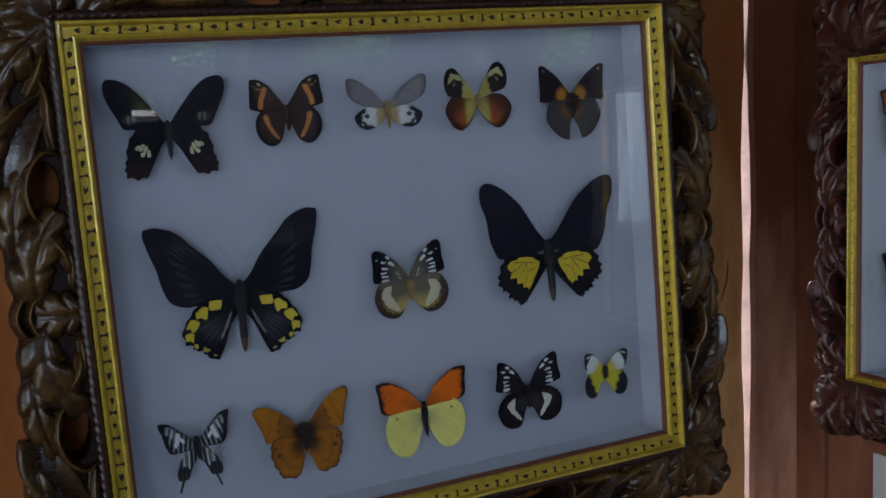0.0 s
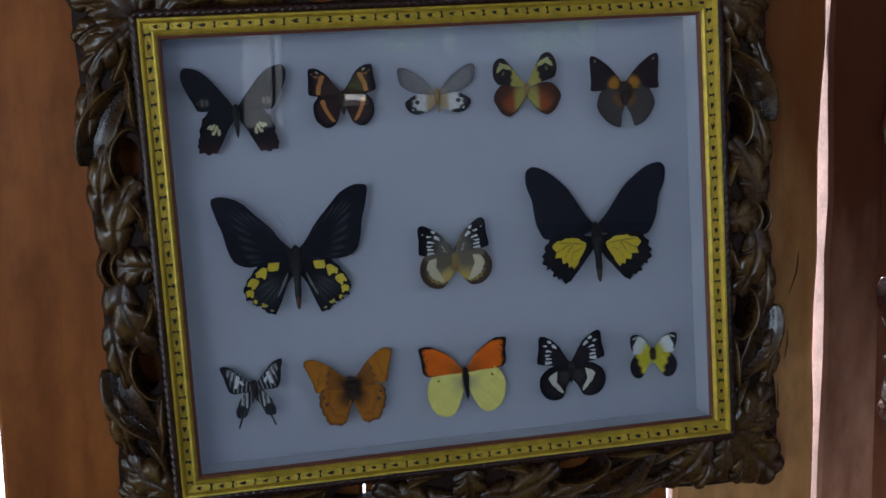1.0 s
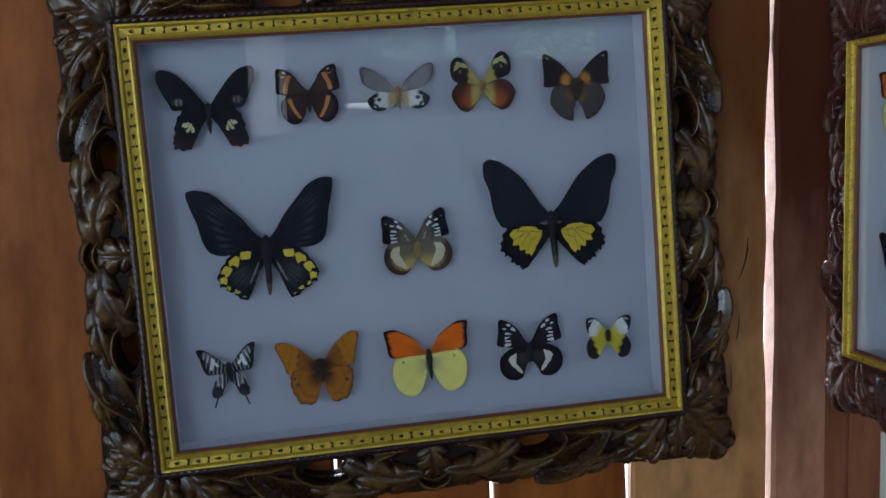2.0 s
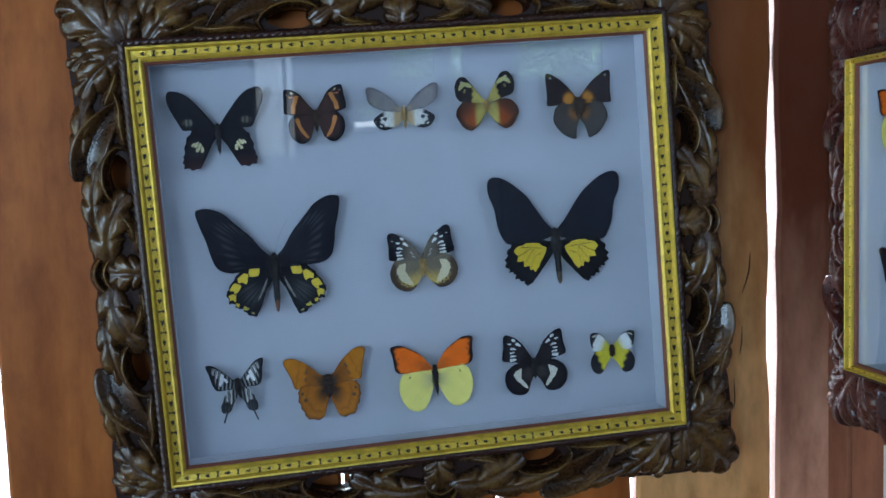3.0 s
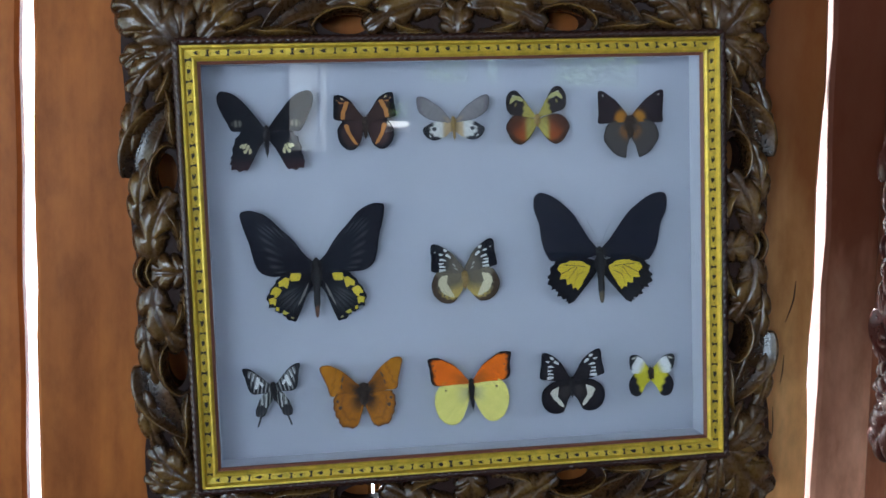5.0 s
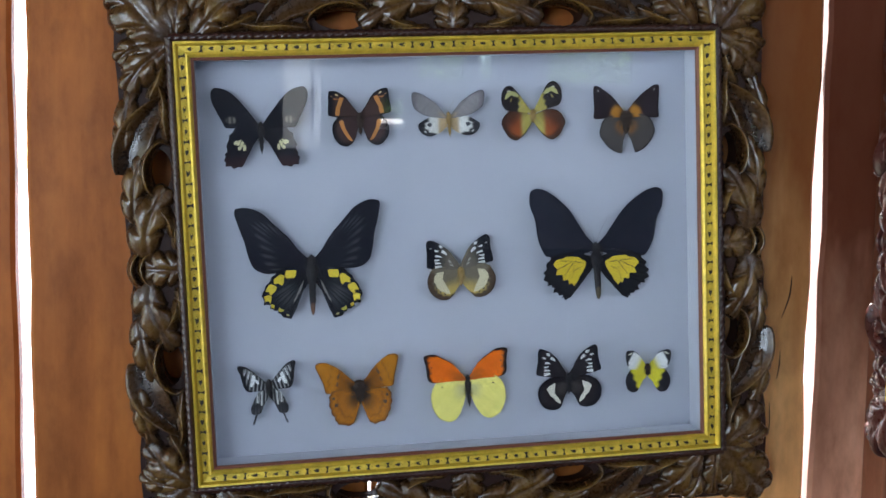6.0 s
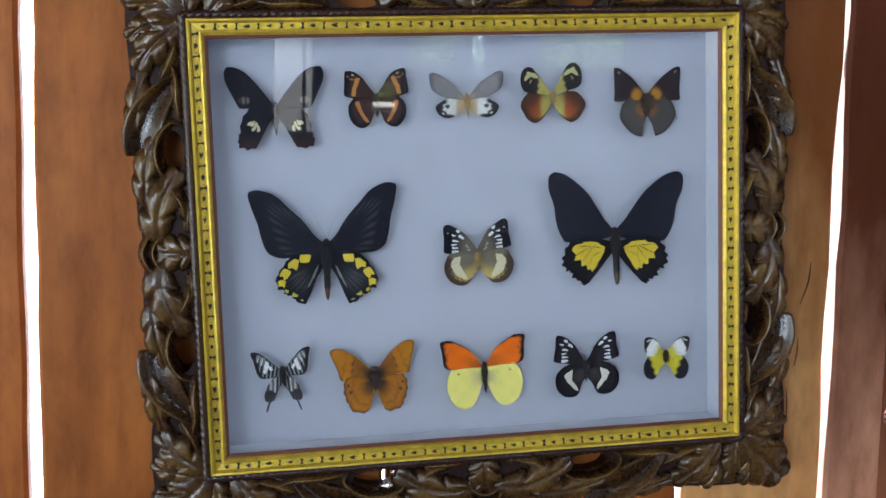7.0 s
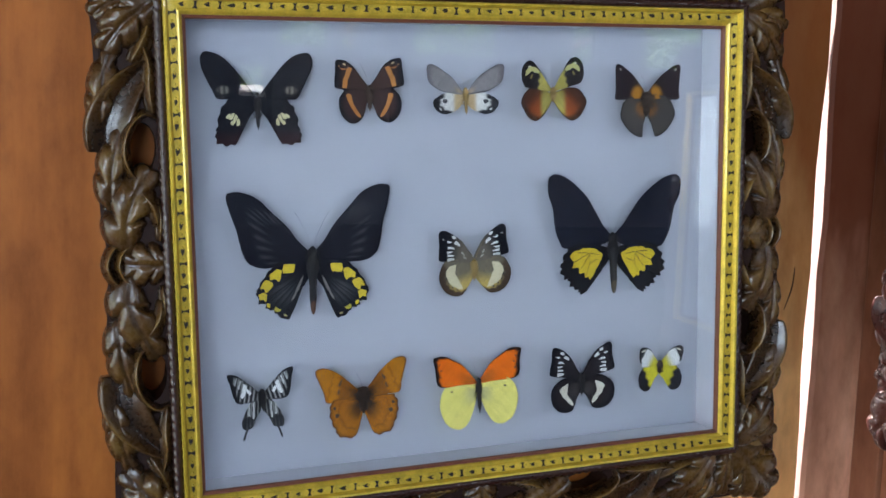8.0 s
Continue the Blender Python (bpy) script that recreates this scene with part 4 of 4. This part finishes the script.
    # large black birdwing with yellow fans
    butterfly(145.8, -7.6, "large black birdwing with a yellow fan on each hindwing", [(4.5, 9.5), (11, 20.5), (18.5, 32), (27.5, 46.5), (38, 57), (49.5, 65.5), (60.5, 69.5), (66.5, 67.5), (69, 62.5), (68.5, 50.5), (64, 38.5), (62, 23.5), (60.5, 15), (56, 4), (51, -1.5), (39, -2), (21, -2), (6, 3.5)],
              [(5.5, -4.5), (25, -0.5), (39, -2), (48.5, -6.5), (53, -14), (54.5, -22), (50.5, -29.5), (46, -31.5), (44, -37.5), (37, -41), (35.5, -44), (29.5, -44.5), (22, -37), (13.5, -27.5), (8, -14.5)],
              streaked((0.007, 0.0078, 0.016), (0.022, 0.024, 0.040), 15, 0.4, 0.5, 0.95), streaked((0.006, 0.0055, 0.008), SOOT, 20, 0.5), (12, -47, 3.2, 2.0), FUR, (0, -3, 0, -2),
              marks_h=[([(46, -9.5), (42, -4.6), (36, -4.2), (32, -2.0), (20, -2.6), (9.5, -8.5), (14, -18), (20, -27.5), (24, -33), (26.5, -29.5), (29.5, -31), (30, -25.5), (35.5, -26.5), (36, -20.5), (43.5, -20.5), (41, -14.5)], (0.60, 0.42, 0.006))] + [([(x0, z0), ((x0 + x1) / 2, (z0 + z1) / 2 + 0.5), (x1, z1), ((x0 + x1) / 2, (z0 + z1) / 2 - 0.3)], BLACK, 0.75) for x0, z0, x1, z1 in ((13, -9.5, 25, -7), (25, -7, 43, -16), (25, -7, 39, -6), (24, -8, 34, -22), (15, -13, 24, -17), (24, -17, 28, -28), (24, -17, 25, -8))], antenna=27, tip=(0.07, 0.048, 0.02), scallop=0.05)
    # small black and white striped swallowtail
    butterfly(-194.3, -125.3, "small black and white striped swallowtail with thin tails", [(1.5, 1.5), (7.5, 9), (15, 16), (22, 21.5), (28, 23), (30, 21), (27.5, 13), (25, 2.5), (21.5, -3.5), (15, -4.5), (1.5, -2.5)],
              [(1.5, -2), (8, -6), (12, -11), (15, -14), (17.5, -18), (18.5, -22), (17, -27), (9.5, -26.5), (6.5, -20), (2.5, -11)],
              lambda u, a, x, z: mix3((0.012, 0.012, 0.015), (0.34, 0.34, 0.33), step(math.cos((x * 0.95 + z * 0.16) * 1.75), 0.35, 0.8) * (1 - step(u, 0.80, 0.9))), lambda u, a, x, z: mix3(mix3((0.015, 0.015, 0.018), (0.26, 0.26, 0.25), step(math.cos((x + z * 0.08) * 2.1), 0.2, 0.8)), (0.018, 0.018, 0.022), step(-z, 15, 18) * (0.7 + 0.3 * math.sin(x * 2))), (7.5, -13.5, 1.5, 1.0), FUR, (0, 6, 0, 0),
              marks_f=[([(9, 4), (12, 8.5), (14, 7.5), (11, 2.5)], WHITE), ([(13, 11), (15.5, 13.5), (18.5, 3), (17.5, 0), (15, 2)], WHITE), ([(17.5, 16), (19, 17), (20.6, 9.5), (19.6, 8.5)], (0.55, 0.55, 0.53)), ([(21, 19), (22, 19.5), (23.9, 13), (23, 12)], (0.4, 0.4, 0.4))],
              marks_h=[([(6.6, -4), (8.4, -5), (8.6, -19), (7.2, -18)], (0.50, 0.50, 0.47)), ([(10.6, -5), (12.4, -7), (12.2, -16), (11.0, -16)], (0.46, 0.46, 0.43))], tail=[(12, -25), (14.5, -31), (17, -38)], antenna=8)
    # tawny orange
    butterfly(-103.7, -133.3, "tawny orange-brown butterfly with a thick dark body", [(4, 3.5), (9, 10.5), (16.5, 18), (25, 24.5), (34, 29), (41, 29), (44, 25.5), (41.5, 18), (37, 7), (34.5, -2), (30.5, -3.5), (22.5, -3), (5.5, -2.5)],
              [(5.5, -3.5), (22.5, -4), (28.5, -5.5), (31, -12.5), (29.5, -20.5), (26, -28.5), (23, -34), (12.5, -36.5), (7, -33.5), (3.5, -24), (2, -15)],
              lambda u, a, x, z: mix3(mix3(mix3((0.11, 0.045, 0.014), (0.25, 0.085, 0.010), step(u, 0.1, 0.45)), (0.42, 0.150, 0.008), step(x + 0.2 * z + 1.2 * math.sin(z * 0.9), 22, 27)), (0.085, 0.033, 0.012), max(0.7 * step(u, 0.93, 1.0), 0.45 * math.exp(-((x + 0.25 * z - 33 - math.sin(z * 0.8)) / 0.9) ** 2))),
              lambda u, a, x, z: mix3(mix3((0.10, 0.04, 0.013), (0.35, 0.120, 0.008), step(u, 0.15, 0.6)), (0.13, 0.046, 0.013), max(step(u, 0.88, 1.0), 0.6 * math.exp(-((u - 0.72 - 0.02 * math.sin(a * 70)) / 0.025) ** 2))), (9, -16, 4.4, 0), FUR_BROWN, (0, 8, 0, 2),
              marks_f=[(blob(21, 14, 1.1, 3.2, 20), (0.09, 0.035, 0.012)), (blob(22.5, 6, 0.9, 2.6, 10), (0.11, 0.04, 0.013))], marks_h=[(blob(24.5, -15.5, 2.0, 2.0), (0.06, 0.02, 0.01)), (blob(27, -8.5, 1.5, 1.6), (0.06, 0.02, 0.01))], antenna=13, scallop=0.04)
    # orange forewings, lemon hindwings
    orange_tip = dict(fore=[(4, 8), (7.5, 15.5), (15, 24.5), (25, 31), (34.5, 35.5), (42.5, 35), (45, 32.5), (43, 23), (42, 12), (39, 7), (33, 5.5), (22, 6), (5, 6)],
                      hind=[(4, 5), (20, 6), (30, 4.5), (36.5, -2), (38.5, -11), (36.5, -21.5), (31, -31), (21.5, -35.5), (13, -33), (7, -23.5), (4, -7)],
                      tint_f=lambda u, a, x, z: mix3(mix3((0.42, 0.10, 0.012), (0.74, 0.135, 0.005), step(u, 0.15, 0.5)), (0.014, 0.008, 0.007), max(step(u + 0.012 * math.sin(a * 80), 0.87, 0.94), step(x + z, 69, 74))),
                      tint_h=lambda u, a, x, z: mix3((0.52, 0.47, 0.20), (0.78, 0.69, 0.18), step(u, 0.1, 0.5)), body=(12, -22, 1.6, 1.5), fur=FUR,
                      marks_f=[(blob(37, 22, 0.9, 0.9), BROWN), (blob(37.5, 16, 0.8, 0.8), BROWN), (blob(39, 27.5, 0.8, 0.8), BROWN)], marks_h=[(blob(26.5, 0.5, 1.3, 0.9), BROWN)])
    butterfly(6.9, -138.3, "butterfly with orange black-edged forewings and lemon yellow hindwings", swing=(0, 5, 0, 4), **orange_tip)
    # black with white bars
    butterfly(113.6, -139.3, "black butterfly with white forewing bars and cream hindwing bands", [(1, 5), (5.5, 13.5), (12, 24), (19.5, 31), (28.5, 35.5), (32.5, 33), (33, 22), (35, 10), (31, 7), (21, 5), (3, 1)],
              [(2.5, 0), (17, 1), (27.5, -3.5), (33, -10), (32.5, -19), (26, -27.5), (17, -30), (9.5, -27.5), (5.5, -18.5), (2, -10)],
              rimmed((0.018, 0.014, 0.017), BLACK), rimmed((0.016, 0.012, 0.014), BLACK, 0.8, 0.95, (0.05, 0.042, 0.04), 0.5), (8, -15, 1.7, 0), FUR, (0, 3, 0, 4),
              marks_f=[(blob(21.5, 29, 2.4, 1.4, 30), WHITE), (blob(16.8, 24, 3.2, 1.5, 35, 0.25), WHITE), (blob(26, 25.5, 2.2, 0.9, 10, 0.3), WHITE), (blob(22.6, 19.9, 3.4, 1.1, 10, 0.3), WHITE), (blob(24.0, 15.8, 2.8, 0.9, -5, 0.3), WHITE), (blob(23.2, 12.2, 3.4, 1.0, 4, 0.3), WHITE), (blob(23.4, 8.2, 3.8, 1.7, -4, 0.2), WHITE)],
              marks_h=[([(14, -1.5), (21, -4.5), (24, -8), (20, -15), (12.5, -22), (9.5, -24), (9, -21.5), (14.5, -14), (17.5, -8)], (0.58, 0.54, 0.44))], antenna=14)
    # small white and yellow
    small = dict(fore=[(1.5, 2.5), (5, 9.5), (11.5, 18), (18.5, 21), (23.5, 19.5), (24, 11.5), (22, 3.5), (19.5, 1), (9.5, -0.5), (1.5, -1.5)], hind=[(1.5, -1.5), (14.5, -1), (21.5, -6), (25, -13.5), (22.5, -20.5), (16.5, -24), (11.5, -22), (9, -15.5), (3, -8.5)])
    butterfly(199.1, -132.3, "small white and yellow butterfly with black wing tips", small["fore"], small["hind"],
              lambda u, a, x, z: mix3(mix3((0.58, 0.50, 0.04), (0.72, 0.72, 0.70), step(x + 0.6 * z, 9, 19)), (0.02, 0.02, 0.022), max(step(x + 0.55 * z, 25.0, 26.5), 0.95 * step(u, 0.86, 0.94) * step(z, 3, 6))),
              lambda u, a, x, z: mix3((0.58, 0.50, 0.03), (0.018, 0.016, 0.022), step(x - 0.35 * z + math.sin(z * 0.8), 16.0, 20.0)), (6, -8, 1.5, 0), FUR_BROWN, (0, -3, 0, -4),
              marks_f=[(blob(19.3, 17.3, 2.6, 0.9, -25), (0.5, 0.48, 0.38))], antenna=9)
    # in the smaller case
    butterfly(-76, 92, "butterfly with orange forewings and lemon hindwings in the smaller case", swing=(0, 2, 0, 2), case=CASE_2, depth=29.0, grow=0.85, **orange_tip)
    butterfly(-68, -62, "dark brown butterfly with orange-flushed pointed forewings", [(4, 3.5), (9, 10.5), (16.5, 18), (25, 24.5), (34, 29), (41, 29), (44, 25.5), (41.5, 18), (37, 7), (34.5, -2), (30.5, -3.5), (22.5, -3), (5.5, -2.5)],
              [(5.5, -3.5), (22.5, -4), (28.5, -5.5), (31, -12.5), (29.5, -20.5), (26, -28.5), (23, -34), (12.5, -36.5), (7, -33.5), (3.5, -24), (2, -15)],
              lambda u, a, x, z: mix3((0.33, 0.13, 0.02), (0.03, 0.018, 0.02), step(u, 0.45, 0.7)), rimmed((0.05, 0.035, 0.035), BLACK), (8, -15, 2.4, 0), FUR_BROWN, (4, 4, 0, 0), case=CASE_2, depth=29.0, antenna=12)


butterflies()


# ---- garden ----
# block and wall added only for the pale patches reflected in the glass
tagged(part("outhouse", box_bm(-1.3, -0.03, -5.8, -4.6, -0.3, 2.75, 0.01), RENDERED), "grey rendered block added for the pale patch reflected in the glass", "building", kind="structure")
tagged(part("garden_wall", box_bm(-0.02, 1.3, -5.35, -5.2, -0.3, 1.893, 0.01), PALE), "sunlit white wall added for the bright patch in the reflected window", "garden wall", kind="structure")
tagged(part("ground", box_bm(-400, 400, -400, 400, -0.35, -0.30), SOIL), "dry grass and bare garden ground round the house", "ground", kind="structure")


def tree(x, y, height, spread, seed, leaves=9500, low=0.3):
    rnd = random.Random(seed)
    ob = new("tree")
    ob.location = (x, y, -0.3)
    tagged(ob, "leafy green garden tree with a slender trunk", "tree", "garden trees")
    line = spline([Vector((0, 0, 0)), Vector((0.1, 0.05, height * 0.35)), Vector((-0.05, 0.1, height * 0.7)), Vector((0.05, 0, height * 0.95))], 6)
    part("trunk", tube_bm(line, lambda t: 0.13 * (1 - 0.85 * t), 9), BARK, ob, smooth=True)
    tips = []
    for i in range(14):
        t = rnd.uniform(low, 0.95)
        p = line[int(t * (len(line) - 1))]
        a = rnd.uniform(0, 6.28)
        q = p + Vector((math.cos(a), math.sin(a), rnd.uniform(-0.1, 0.6))) * spread * rnd.uniform(0.45, 1.0) * (1.15 - t * 0.6)
        part("limb", tube_bm(spline([p, (p + q) / 2 + Vector((0, 0, 0.12)), q], 4), lambda t: 0.035 * (1 - 0.8 * t), 6), BARK, ob)
        tips += [q, (p + q) / 2]
    verts, faces = [], []
    for i in range(leaves if height > 3.5 else leaves * 2):
        c = rnd.choice(tips) + Vector((rnd.gauss(0, 0.22), rnd.gauss(0, 0.22), rnd.gauss(0, 0.2)))
        u = Vector((rnd.uniform(-1, 1), rnd.uniform(-1, 1), rnd.uniform(-0.6, 0.6))).normalized()
        w = u.cross(Vector((rnd.uniform(-1, 1), rnd.uniform(-1, 1), 1))).normalized()
        s, k = rnd.uniform(0.022, 0.048), len(verts)
        verts += [c - u * s, c + w * s * 0.4, c + u * s, c - w * s * 0.4]
        faces.append((k, k + 1, k + 2, k + 3))
    me = bpy.data.meshes.new("crown")
    me.from_pydata([tuple(v) for v in verts], [], faces)
    me.materials.append(LEAF)
    crown = new("crown", me)
    crown.parent = ob


for i, (x, y, h, s, low) in enumerate(((-1.6, -6.2, 4.2, 1.6, 0.3), (1.25, -6.4, 5.0, 1.5, 0.52), (2.8, -6.0, 4.4, 1.5, 0.36), (4.8, -7.0, 4.6, 1.7, 0.3), (7.2, -8.0, 4.8, 1.8, 0.3), (2.7, -8.2, 5.4, 1.8, 0.42), (6.2, -9.4, 5.4, 2.0, 0.3), (-6.5, -2.0, 4.6, 1.8, 0.3), (-7.5, -5.2, 5.0, 2.0, 0.3), (0.75, -6.3, 3.1, 0.75, 0.45), (1.95, -6.2, 3.3, 0.8, 0.45), (3.75, -6.3, 3.2, 0.8, 0.45))):
    tree(x, y, h, s, 40 + i, low=low)


def hedge(x0, x1, y, height, seed):
    """A tall dark mass of foliage that closes the garden."""
    rnd = random.Random(seed)
    verts, faces = [], []
    for i in range(16000):
        x, z = rnd.uniform(x0, x1), -0.3 + (height + 0.8 * math.sin(rnd.uniform(0, 40))) * rnd.uniform(0, 1) ** 0.8
        c = Vector((x, y + rnd.uniform(-0.9, 0.9) + 0.5 * math.sin(x * 1.7), z))
        u = Vector((rnd.uniform(-1, 1), rnd.uniform(-0.4, 0.4), rnd.uniform(-1, 1))).normalized()
        w = u.cross(Vector((rnd.uniform(-0.4, 0.4), 1, rnd.uniform(-0.4, 0.4)))).normalized()
        r, k = rnd.uniform(0.10, 0.22), len(verts)
        verts += [c - u * r, c + w * r * 0.5, c + u * r, c - w * r * 0.5]
        faces.append((k, k + 1, k + 2, k + 3))
    me = bpy.data.meshes.new("hedge")
    me.from_pydata([tuple(v) for v in verts], [], faces)
    me.materials.append(HEDGE)
    tagged(new("hedge", me), "tall dense dark green hedge behind the garden", "hedge", kind="stuff")


hedge(-4.0, 12.0, -13.0, 2.5, 7)
